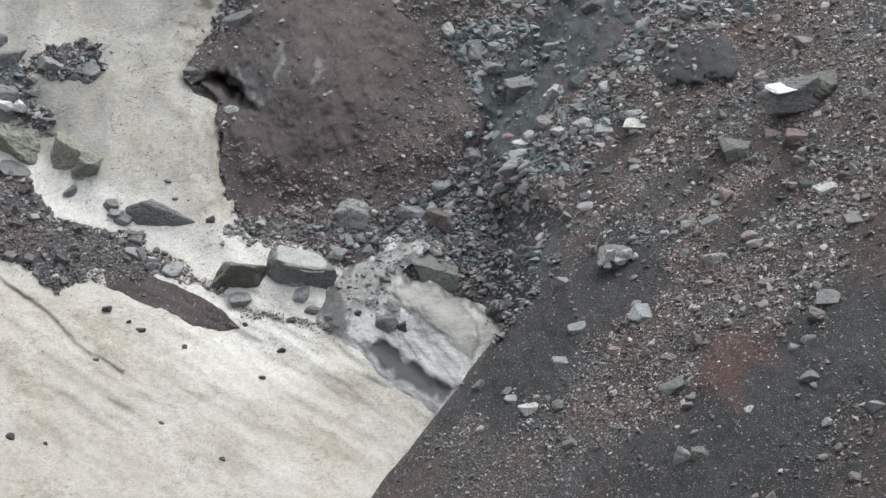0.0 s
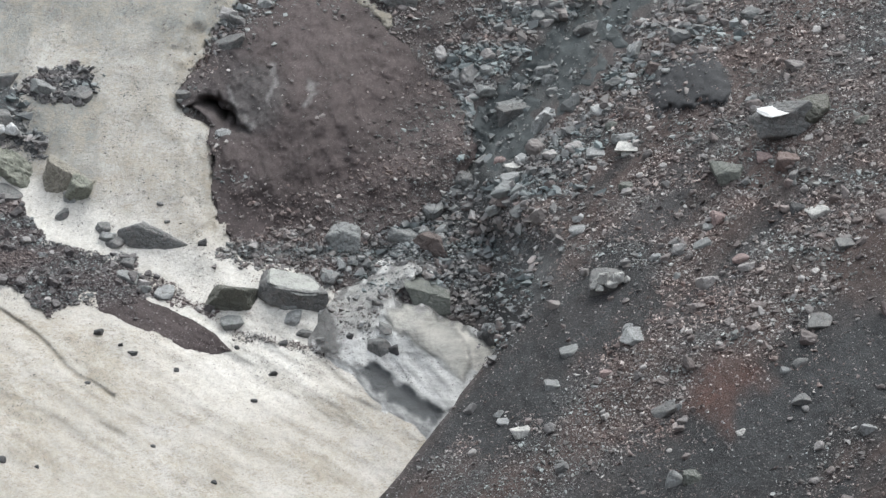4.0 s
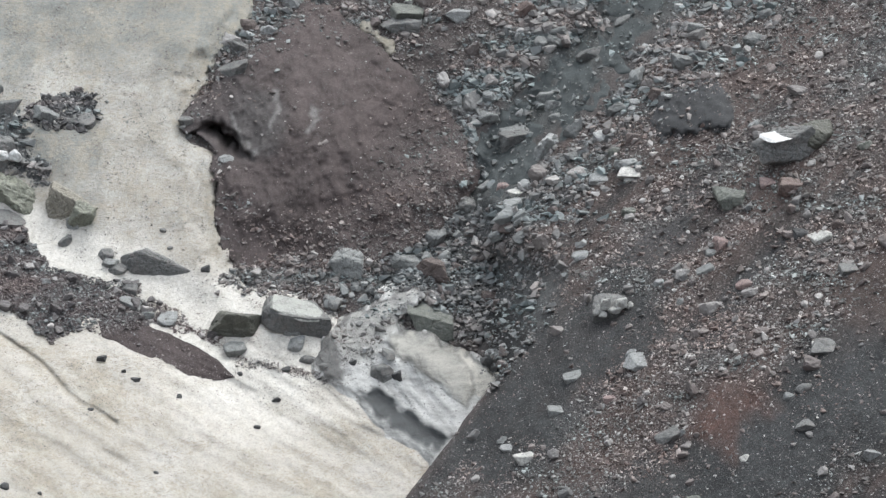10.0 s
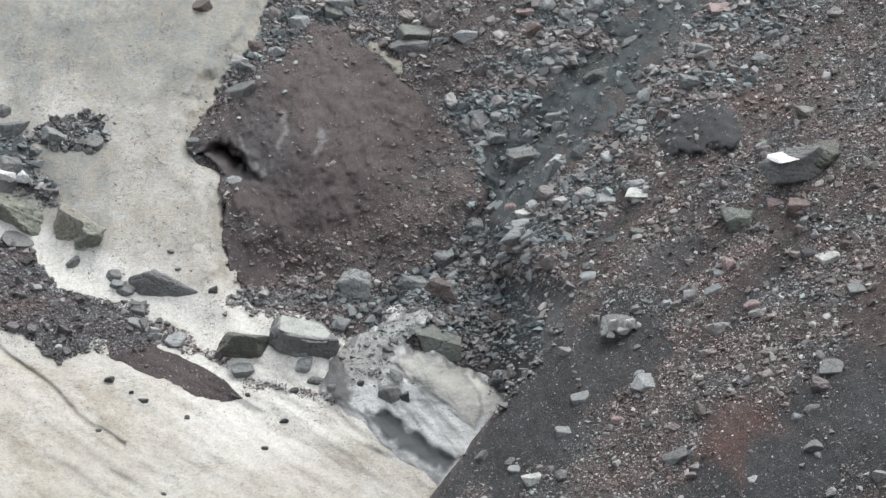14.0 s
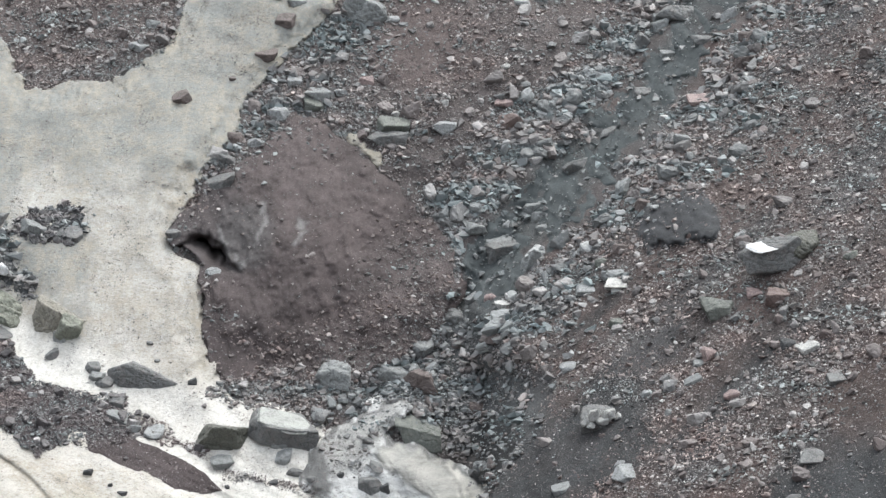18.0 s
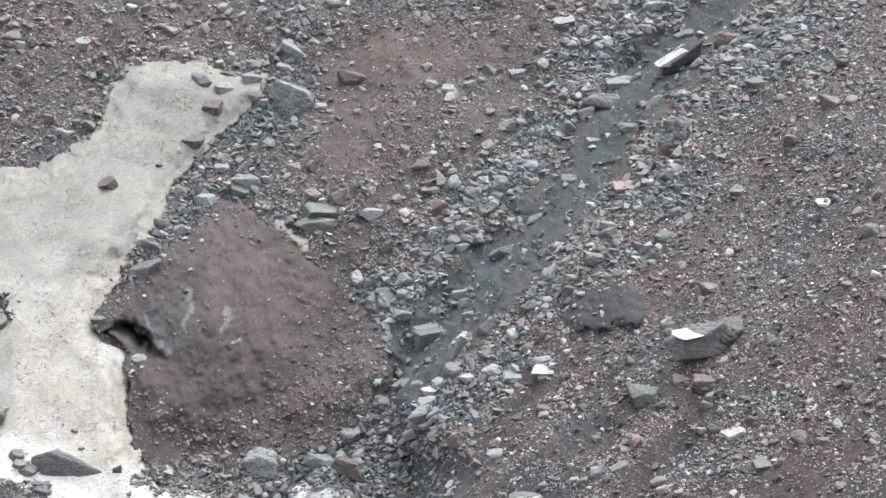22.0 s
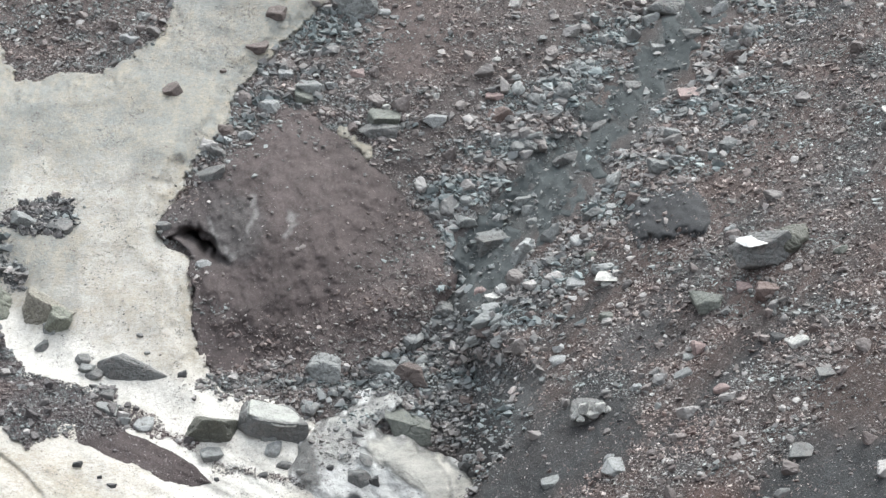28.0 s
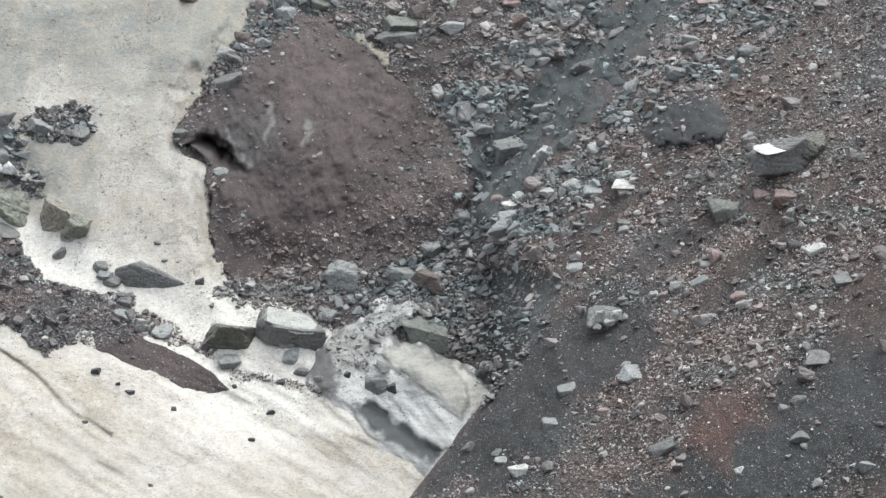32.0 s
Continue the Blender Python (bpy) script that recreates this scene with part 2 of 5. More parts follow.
def normals(x, z, e=0.25, of=surface):
    fx = (of(x + e, z) - of(x - e, z)) / (2 * e)
    fz = (of(x, z + e) - of(x, z - e)) / (2 * e)
    n = np.stack([fx, -np.ones_like(fx), fz], -1)
    return n / np.linalg.norm(n, axis=-1, keepdims=True)


# ---- materials ----
def material(name):
    m = bpy.data.materials.new(name)
    m.use_nodes = True
    return m, m.node_tree.nodes, m.node_tree.links, m.node_tree.nodes["Principled BSDF"]


def noise_node(n, l, scale, detail=6, rough=0.6, vec=None):
    t = n.new("ShaderNodeTexNoise")
    t.inputs["Scale"].default_value, t.inputs["Detail"].default_value, t.inputs["Roughness"].default_value = scale, detail, rough
    if vec is not None:
        l.new(vec, t.inputs["Vector"])
    return t.outputs["Fac"]


def ramp(n, l, fac, stops):
    r = n.new("ShaderNodeValToRGB")
    while len(r.color_ramp.elements) < len(stops):
        r.color_ramp.elements.new(0.5)
    for e, (p, c) in zip(r.color_ramp.elements, stops):
        e.position, e.color = p, (*c, 1) if len(c) == 3 else c
    l.new(fac, r.inputs["Fac"])
    return r.outputs["Color"]


def mix(n, l, kind, fac, a, b):
    m = n.new("ShaderNodeMix")
    m.data_type, m.blend_type = "RGBA", kind
    for socket, value in ((m.inputs["Factor"], fac), (m.inputs["A"], a), (m.inputs["B"], b)):
        if isinstance(value, (int, float)):
            socket.default_value = value
        elif isinstance(value, tuple):
            socket.default_value = (*value, 1)
        else:
            l.new(value, socket)
    return m.outputs["Result"]


def bump(n, l, bsdf, height, strength, distance):
    b = n.new("ShaderNodeBump")
    b.inputs["Strength"].default_value, b.inputs["Distance"].default_value = strength, distance
    l.new(height, b.inputs["Height"])
    l.new(b.outputs["Normal"], bsdf.inputs["Normal"])


def position(n):
    return n.new("ShaderNodeNewGeometry").outputs["Position"]


def grey3(v):
    return (v, v, v)


def rock_material(name, stops, joined, gloss=0.42, pale=0.35):
    """Broken rock: its tint varies stone by stone, with veins, dust and a damp sheen."""
    m, n, l, b = material(name)
    if joined:
        rnd = n.new("ShaderNodeNewGeometry").outputs["Random Per Island"]
        vec = position(n)
    else:
        rnd = n.new("ShaderNodeObjectInfo").outputs["Random"]
        vec = n.new("ShaderNodeTexCoord").outputs["Object"]
    tint = ramp(n, l, rnd, stops)
    grain = noise_node(n, l, 9, 8, 0.7, vec)
    patch_n = noise_node(n, l, 1.7, 5, 0.6, vec)
    c = mix(n, l, "MULTIPLY", 1.0, tint, ramp(n, l, grain, [(0.25, grey3(0.75)), (0.5, grey3(1.0)), (0.8, grey3(1.25))]))
    c = mix(n, l, "MIX", ramp(n, l, patch_n, [(0.5, grey3(0)), (0.75, grey3(pale))]), c, (0.15, 0.138, 0.13))
    if joined:
        run = n.new("ShaderNodeMapping")
        run.inputs["Rotation"].default_value, run.inputs["Scale"].default_value = (0, radians(40), 0), (0.16, 0.2, 0.9)
        l.new(vec, run.inputs["Vector"])
        dust = ramp(n, l, noise_node(n, l, 0.9, 5, 0.6, run.outputs[0]), [(0.38, (0.80, 0.93, 0.95)), (0.5, grey3(1.0)), (0.62, (1.13, 1.0, 0.96))])
        c = mix(n, l, "MULTIPLY", 1.0, c, dust)
    l.new(c, b.inputs["Base Color"])
    l.new(ramp(n, l, patch_n, [(0.3, grey3(gloss)), (0.7, grey3(gloss + 0.3))]), b.inputs["Roughness"])
    bump(n, l, b, grain, 0.5, 0.05)
    return m


GREY = [(0.0, (0.122, 0.125, 0.126)), (0.35, (0.14, 0.143, 0.144)), (0.65, (0.17, 0.174, 0.176)), (0.88, (0.235, 0.24, 0.241)), (1.0, (0.38, 0.383, 0.38))]
MIXED = [(0.0, (0.115, 0.098, 0.095)), (0.3, (0.14, 0.117, 0.112)), (0.5, (0.145, 0.148, 0.149)), (0.68, (0.18, 0.148, 0.14)), (0.86, (0.255, 0.243, 0.237)), (1.0, (0.40, 0.388, 0.378))]
DARK = [(0.0, (0.055, 0.05, 0.052)), (0.4, (0.085, 0.077, 0.079)), (0.75, (0.13, 0.12, 0.12)), (1.0, (0.4, 0.38, 0.37))]
M_GREY_J = rock_material("grey_rock_heap", GREY, True)
M_MIXED_J = rock_material("brown_rock_heap", MIXED, True)
# MIXED rock darkened: the flank's dimmer light put into the stone colour
M_FLANK_J = rock_material("darkened_scree", [(p, tuple(k * v for k, v in zip((0.75, 0.71, 0.70), c))) for p, c in MIXED[:5]] + [(1.0, (0.40, 0.388, 0.378))], True)
M_DARK_J = rock_material("dark_rock_heap", DARK, True)
BANDMIX = [(0.0, (0.066, 0.055, 0.056)), (0.5, (0.105, 0.088, 0.089)), (0.8, (0.16, 0.15, 0.148)), (1.0, (0.34, 0.33, 0.325))]
M_BAND_J = rock_material("rubble_mix", BANDMIX, True)
SILT = [(0.0, (0.10, 0.107, 0.109)), (0.6, (0.14, 0.147, 0.149)), (0.9, (0.20, 0.207, 0.208)), (1.0, (0.36, 0.365, 0.36))]
M_SLATE_J = rock_material("dusty_grit", SILT, True)
M_GREY = rock_material("grey_rock", [(0.0, (0.11, 0.115, 0.115)), (0.3, (0.15, 0.155, 0.155)), (0.5, (0.16, 0.135, 0.128)), (0.62, (0.19, 0.2, 0.2)), (0.9, (0.26, 0.267, 0.265)), (1.0, (0.4, 0.405, 0.4))], False)
M_MIXED = rock_material("brown_rock", MIXED[:5] + [(1.0, (0.36, 0.345, 0.335))], False)
M_DARK = rock_material("dark_rock", DARK, False)


def soil_material(name, grain_scale=7.0, grit=0.8, contrast=1.0):
    """Gravelly earth; the vertex attribute 'soil' holds its colour."""
    m, n, l, b = material(name)
    a = n.new("ShaderNodeAttribute")
    a.attribute_name = "soil"
    vec = position(n)
    big, mid, fine = noise_node(n, l, 0.35, 5, 0.6, vec), noise_node(n, l, 2.2, 6, 0.65, vec), noise_node(n, l, grain_scale, 8, 0.75, vec)
    specks = noise_node(n, l, 13, 3, 0.6, vec)
    c = mix(n, l, "MULTIPLY", 1.0, a.outputs["Color"], ramp(n, l, big, [(0.3, grey3(0.8)), (0.7, grey3(1.2))]))
    c = mix(n, l, "MULTIPLY", contrast, c, ramp(n, l, mid, [(0.3, grey3(0.7)), (0.55, grey3(1.0)), (0.75, grey3(1.3))]))
    c = mix(n, l, "MULTIPLY", contrast, c, ramp(n, l, fine, [(0.3, grey3(0.75)), (0.52, grey3(1.0)), (0.7, grey3(1.4))]))
    c = mix(n, l, "MIX", ramp(n, l, specks, [(0.60, grey3(0)), (0.70, grey3(grit))]), c, (0.27, 0.255, 0.245))
    l.new(c, b.inputs["Base Color"])
    b.inputs["Roughness"].default_value = 0.8
    b.inputs["Specular IOR Level"].default_value = 0.2
    bump(n, l, b, fine, 0.8 * contrast, 0.12)
    return m


def snow_material():
    """Old avalanche snow with dirt melted out of it; attribute 'soil' red: dirt and painted shade."""
    m, n, l, b = material("dirty_snow")
    a = n.new("ShaderNodeAttribute")
    a.attribute_name = "soil"
    sep = n.new("ShaderNodeSeparateColor")
    l.new(a.outputs["Color"], sep.inputs[0])
    vec = position(n)
    big, mid, fine = noise_node(n, l, 0.25, 6, 0.6, vec), noise_node(n, l, 1.5, 7, 0.7, vec), noise_node(n, l, 9, 6, 0.75, vec)
    dash = n.new("ShaderNodeMapping")
    dash.inputs["Rotation"].default_value, dash.inputs["Scale"].default_value = (0, radians(-22), 0), (0.45, 0.6, 1.4)
    l.new(vec, dash.inputs["Vector"])
    dots = noise_node(n, l, 7.0, 6, 0.8, dash.outputs[0])
    clump = ramp(n, l, noise_node(n, l, 0.7, 6, 0.65, dash.outputs[0]), [(0.40, grey3(0.05)), (0.60, grey3(1))])
    clump = mix(n, l, "MULTIPLY", 1.0, clump, ramp(n, l, sep.outputs[2], [(0.0, grey3(1.0)), (1.0, grey3(0.15))]))
    clean = mix(n, l, "MIX", ramp(n, l, big, [(0.35, grey3(0)), (0.65, grey3(1))]), (0.485, 0.469, 0.442), (0.41, 0.384, 0.345))
    c = mix(n, l, "MIX", sep.outputs[0], clean, (0.188, 0.195, 0.186))
    c = mix(n, l, "MIX", ramp(n, l, sep.outputs[2], [(0.2, grey3(0)), (1.0, grey3(0.85))]), c, (0.62, 0.60, 0.563))
    streak = mix(n, l, "MULTIPLY", 1.0, sep.outputs[1], ramp(n, l, mid, [(0.3, grey3(0.35)), (0.6, grey3(1.0))]))
    c = mix(n, l, "MIX", streak, c, (0.29, 0.262, 0.212))
    grime = mix(n, l, "MULTIPLY", 1.0, clump, ramp(n, l, mid, [(0.40, grey3(0)), (0.66, grey3(0.62))]))
    c = mix(n, l, "MIX", grime, c, (0.33, 0.287, 0.22))
    c = mix(n, l, "MIX", mix(n, l, "MULTIPLY", 1.0, ramp(n, l, dots, [(0.55, grey3(0)), (0.60, grey3(0.85))]), clump), c, (0.19, 0.17, 0.14))
    c = mix(n, l, "MULTIPLY", 1.0, c, ramp(n, l, fine, [(0.30, grey3(0.66)), (0.43, grey3(0.98)), (0.68, grey3(1.16))]))
    specks = noise_node(n, l, 19.0, 3, 0.7, dash.outputs[0])
    c = mix(n, l, "MIX", mix(n, l, "MULTIPLY", 1.0, ramp(n, l, specks, [(0.55, grey3(0)), (0.62, grey3(0.85))]), ramp(n, l, clump, [(0.0, grey3(0.55)), (0.7, grey3(1))])), c, (0.30, 0.25, 0.19))
    lumps = noise_node(n, l, 4.0, 4, 0.6, vec)
    c = mix(n, l, "MULTIPLY", 1.0, c, ramp(n, l, lumps, [(0.32, grey3(0.86)), (0.5, grey3(1.0)), (0.68, grey3(1.08))]))
    l.new(c, b.inputs["Base Color"])
    b.inputs["Roughness"].default_value = 0.55
    crumb = n.new("ShaderNodeMapping")
    crumb.inputs["Rotation"].default_value, crumb.inputs["Scale"].default_value = (0, radians(12), 0), (0.6, 0.8, 1.3)
    l.new(vec, crumb.inputs["Vector"])
    cups = noise_node(n, l, 8.5, 7, 0.75, crumb.outputs[0])
    bump(n, l, b, cups, 0.5, 0.14)
    return m


def ice_material():
    m, n, l, b = material("grey_ice")
    a = n.new("ShaderNodeAttribute")
    a.attribute_name = "soil"
    vec = position(n)
    st = n.new("ShaderNodeMapping")
    st.inputs["Rotation"].default_value, st.inputs["Scale"].default_value = (0, radians(40), 0), (0.35, 0.35, 1.6)
    l.new(vec, st.inputs["Vector"])
    streak, fine = noise_node(n, l, 2.4, 8, 0.72, st.outputs[0]), noise_node(n, l, 12, 7, 0.8, vec)
    c = mix(n, l, "MULTIPLY", 1.0, a.outputs["Color"], ramp(n, l, streak, [(0.34, grey3(0.68)), (0.5, grey3(0.96)), (0.64, grey3(1.14))]))
    c = mix(n, l, "MULTIPLY", 1.0, c, ramp(n, l, fine, [(0.34, grey3(0.68)), (0.48, grey3(0.96)), (0.66, grey3(1.18))]))
    l.new(c, b.inputs["Base Color"])
    b.inputs["Roughness"].default_value = 0.4
    bump(n, l, b, fine, 0.9, 0.10)
    return m


M_SOIL = soil_material("scree_soil")
M_MOUND = soil_material("brown_earth", 7.0, 0.35, 0.8)
M_SILT = soil_material("grey_silt", 2.4, 0.15, 0.65)
M_SNOW = snow_material()
M_ICE = ice_material()


# ---- the colours of the earth ----
BROWN, RED, SLATE, DUSK = (0.105, 0.083, 0.079), (0.135, 0.067, 0.053), (0.059, 0.061, 0.063), (0.045, 0.046, 0.048)
ZONES = []


def zone(x, z, along, across, lean, colour, strength):
    """An oval of one earth colour, its long way leaning by that many degrees."""
    ZONES.append((x, z, along, across, radians(lean), colour, strength))


# upper slope: distance haze put into the soil as a paler tone
zone(-3.02, 17.82, 24, 6, 0, (0.115, 0.097, 0.093), 0.85)
zone(14.12, -5.75, 16, 5, 40, BROWN, 0.8)
zone(13.68, -11.16, 15, 4, 42, (0.052, 0.050, 0.049), 0.85)
zone(13.38, -9.52, 1.8, 1.1, 20, RED, 1.0)
zone(6.31, -9.22, 4.5, 1.7, 45, SLATE, 0.9)
zone(17.25, -9.66, 8, 3, 45, DUSK, 0.9)
zone(13.70, 1.98, 1.8, 1.1, 20, DUSK, 1.0)
zone(4.12, 15.69, 6, 1.6, 5, RED, 0.22)
zone(0.55, 11.25, 4, 3, -40, BROWN, 0.9)
zone(3.60, -6.73, 3.2, 2.6, 30, (0.082, 0.086, 0.088), 0.9)
zone(18.0, -3.2, 9, 3.6, 36, (0.068, 0.057, 0.055), 0.75)
zone(-22.53, 15.34, 10, 6, 0, BROWN, 0.6)


def patchy(x, z, seed, s=1.3, lean=40):
    """Streaks that run down the slope."""
    c, k = math.cos(radians(lean)), math.sin(radians(lean))
    return smooth(-0.45, 0.45, fbm((x * c + z * k) / (7 * s), (z * c - x * k) / s, 4, seed))


STONY = [(1.48, -15.67), (4.66, -13.68), (7.88, -11.49), (12.45, -8.16), (17.06, -5.09), (21.94, -2.21)]
DARK_A = [(2.65, -12.20), (4.92, -10.07), (7.46, -8.20), (9.67, -7.03)]
DARK_B = [(9.86, -14.18), (12.95, -11.69), (15.56, -9.63), (20.01, -6.37)]


def lay(x, z):
    """How stony the flank is: streaks down the fall line, one broad stony run and two bare ones."""
    wx, wz = x + 0.5 * fbm(x / 1.5, z / 1.5, 3, 84), z + 0.5 * fbm(x / 1.5, z / 1.5, 3, 85)
    s = 0.4 * patchy(x, z, 12) + 0.75 * patchy(x, z, 15, 0.5, 36) + 0.85 * (0.35 + 0.65 * smooth(19, 12, x)) * smooth(2.2, 0.6, line_d(wx, wz, STONY))
    upper = 0.5 * smooth(-3.5, 1.5, z + 0.25 * (x - 12) + 1.5 * fbm(x / 3, z / 3, 3, 86))
    s = s * (0.85 - 0.15 * smooth(-6, -10, z))
    return np.maximum(upper, np.clip(s - 0.75 * smooth(2.0, 0.7, line_d(wx, wz, DARK_A)) - 0.6 * smooth(1.8, 0.6, line_d(wx, wz, DARK_B)), 0, 1))


def soil_colour(x, z):
    base = np.array((0.088, 0.0755, 0.0735))
    col = np.tile(base, (*np.shape(x), 1))
    warp_x, warp_z = x + 0.9 * fbm(x / 2.5, z / 2.5, 4, 81), z + 0.9 * fbm(x / 2.5, z / 2.5, 4, 82)
    for cx, cz, along, across, lean, colour, strength in ZONES:
        p = (warp_x - cx) * math.cos(lean) + (warp_z - cz) * math.sin(lean)
        q = -(warp_x - cx) * math.sin(lean) + (warp_z - cz) * math.cos(lean)
        w = strength * smooth(1.25, 0.6, np.hypot(p / along, q / across))
        col = col + w[..., None] * (np.array(colour) - col)
    on_flank = smooth(-0.2, 0.6, poly_sd(x, z, CREST))
    w = 0.75 * on_flank * smooth(0.45, -0.1, lay(x, z))
    col = col + w[..., None] * (np.array((0.043, 0.0445, 0.046)) - col)
    w = 0.6 * on_flank * smooth(0.5, 1.0, lay(x, z))
    col = col + w[..., None] * (np.array((0.100, 0.078, 0.074)) - col)
    col = col * (1 - 0.18 * on_flank * smooth(4, 0, z))[..., None]
    streak = fbm((x * 0.766 + z * 0.643) / 6.5, (z * 0.766 - x * 0.643) / 0.9, 4, 87)
    col = col + (0.42 * on_flank * smooth(0.05, 0.6, streak))[..., None] * (np.array((0.110, 0.075, 0.066)) - col)
    col = col + (0.6 * on_flank * smooth(-0.05, -0.6, streak))[..., None] * (np.array((0.056, 0.058, 0.061)) - col)
    for run in (DARK_A, DARK_B):
        w = 0.8 * on_flank * smooth(2.3, 0.8, line_d(warp_x, warp_z, run))
        col = col + w[..., None] * (np.array((0.046, 0.048, 0.050)) - col)
    w = 0.65 * smooth(1.5, 0.2, np.hypot((warp_x - 13.4) / 1.7, (warp_z + 9.5 - 0.55 * (warp_x - 13.4)) / 0.75) + 0.3 * fbm(x / 0.5, z / 0.5, 3, 88))
    col = col + w[..., None] * (np.array((0.110, 0.063, 0.053)) - col)
    col = col + (0.9 * smooth(0.05, 0.4, scar(x, z)))[..., None] * (np.array((0.046, 0.045, 0.046)) - col)
    w = 0.9 * smooth(2.2, 0.6, line_d(warp_x, warp_z, GULLY))
    return col + w[..., None] * (np.array((0.078, 0.083, 0.084)) - col)


def sheet(name, px, py, pz, colour, mat, keep=None):
    """A mesh from rows and columns of places."""
    h, w = px.shape
    ids = np.arange(h * w).reshape(h, w)
    quads = np.stack([ids[:-1, :-1], ids[:-1, 1:], ids[1:, 1:], ids[1:, :-1]], -1).reshape(-1, 4)
    if keep is not None:
        k = keep.reshape(-1)
        quads = quads[k[quads].any(1)]
    used = np.unique(quads)
    back = np.zeros(h * w, np.int64)
    back[used] = np.arange(len(used))
    me = bpy.data.meshes.new(name)
    co = np.stack([px, py, pz], -1).reshape(-1, 3)[used]
    me.from_pydata(co, [], back[quads])
    me.polygons.foreach_set("use_smooth", np.ones(len(me.polygons), bool))
    at = me.attributes.new("soil", "FLOAT_COLOR", "POINT")
    c = np.concatenate([colour.reshape(-1, 3)[used], np.ones((len(used), 1))], 1)
    at.data.foreach_set("color", c.astype(np.float32).reshape(-1))
    me.materials.append(mat)
    return new(name, me)


def spread(lo, hi, step, far):
    """Even steps between lo and hi, widening beyond them."""
    out = [step * 1.35 ** k for k in range(1, 60)]
    reach = np.cumsum(out)
    reach = reach[reach < far]
    return np.concatenate([lo - reach[::-1], np.arange(lo, hi, step), hi + reach])


gx = spread(-35, 37, 0.13, 700)
gz = np.concatenate([np.arange(-20, 25, 0.13), 25 + np.cumsum([0.2 * 1.25 ** k for k in range(20)])])
X, Z = np.meshgrid(gx, gz)
Y = bed(X, Z) + 1.9 * hollow(X, Z)
# from the foot of the face down into the valley and up to the viewpoint's own hillside
rows_x, rows_y, rows_z = [], [], []
for k in range(1, 41):
    t = k / 40
    y = Y[0] * (1 - t) + (-1.0) * t
    z = np.interp(y, [-2, 4, 12, 45, 75, 95, 120], [13.35, 13.3, 9.5, -18, -34, -30, -20.5])
    rows_x.append(gx), rows_y.append(y), rows_z.append(np.minimum(z, -20 + 60 * t) - 0.3 * np.abs(fbm(gx / 5, y / 5, 3, 3)) * (y > 8))
for d, z in ((10, 13.3), (40, 12), (120, 6), (400, -20), (1500, -60)):
    rows_x.append(gx), rows_y.append(np.full_like(gx, -float(d))), rows_z.append(np.full_like(gx, float(z)))
top_x, top_y, top_z = [], [], []
for d, z in ((8, 2), (30, 4), (120, 0), (500, -30), (1800, -120)):
    top_x.append(gx), top_y.append(Y[-1] + d), top_z.append(np.full_like(gx, gz[-1] + z))
GX = np.vstack([np.array(rows_x)[::-1], X, np.array(top_x)])
GY = np.vstack([np.array(rows_y)[::-1], Y, np.array(top_y)])
GZ = np.vstack([np.array(rows_z)[::-1], Z, np.array(top_z)])
ground = sheet("ground", GX, GY, GZ, soil_colour(GX, GZ), M_SOIL)
tagged(ground, "steep grey-brown moraine slope of loose scree and earth", "ground", kind="structure")
fx_, fz_ = np.meshgrid(spread(-8, 37, 0.11, 300), np.concatenate([np.arange(-20, 25, 0.11), 25 + np.cumsum([0.2 * 1.3 ** k for k in range(14)])]))
inside = poly_sd(fx_, fz_, CREST)
lip = np.maximum(0, -inside) * 25 * smooth(-8.0, -9.4, fz_)
near_side = sheet("flank_ground", fx_, flank(fx_, fz_), fz_ - 0.7 * lip, soil_colour(fx_, fz_), M_SOIL, inside > -0.45 - 6 * smooth(-9.4, -8.0, fz_))
tagged(near_side, "red-brown scree flank with dark gravelly streaks", "ground", kind="structure")


hx_, hz_ = np.meshgrid(np.arange(10.5, 17.2, 0.08), np.arange(-0.6, 5.0, 0.08))
hump = sheet("earth_hump", hx_, flank(hx_, hz_) - 0.10 * smooth(0.05, 0.3, scar(hx_, hz_)) + 0.06 - 0.05 * fbm(hx_ / 0.3, hz_ / 0.3, 3, 38), hz_, np.tile(np.array((0.050, 0.051, 0.054)), (*hx_.shape, 1)), M_SILT, scar(hx_, hz_) > 0.06)
tagged(hump, "hump of bare dark earth broken off steeply, in the scree", "earth hump")


def patch(name, pts, off, step, colour, mat, label, category, kind=""):
    """A bank of snow, ice or earth that lies on the ground inside an outline."""
    xs, zs = [p[0] for p in pts], [p[1] for p in pts]
    x, z = np.meshgrid(np.arange(max(min(xs), -36) - 0.6, max(xs) + 0.6, step), np.arange(max(min(zs), -21) - 0.6, min(max(zs), 25) + 0.6, step))
    o = off(x, z)
    ob = sheet(name, x, back(x, z) - o, z, colour(x, z), mat, o > -0.45)
    return tagged(ob, label, category, kind=kind)


CLEAN_AT = (-8.56, -9.95)
CLEAN_STRIP = [(-24.6, -3.4), (-21.0, -5.2), (-17.5, -6.2), (-13.5, -7.6)]
SEAM = [(-10.40, -10.62), (-9.48, -10.89), (-8.28, -11.01), (-7.21, -11.29), (-6.31, -11.51), (-5.78, -11.83)]


def dirt_shade_oval(x, z, cx, cz, rx, rz):
    return smooth(1.3, 0.4, np.hypot((x - cx) / rx, (z - cz) / rz) + 0.3 * fbm(x, z, 3, 92))


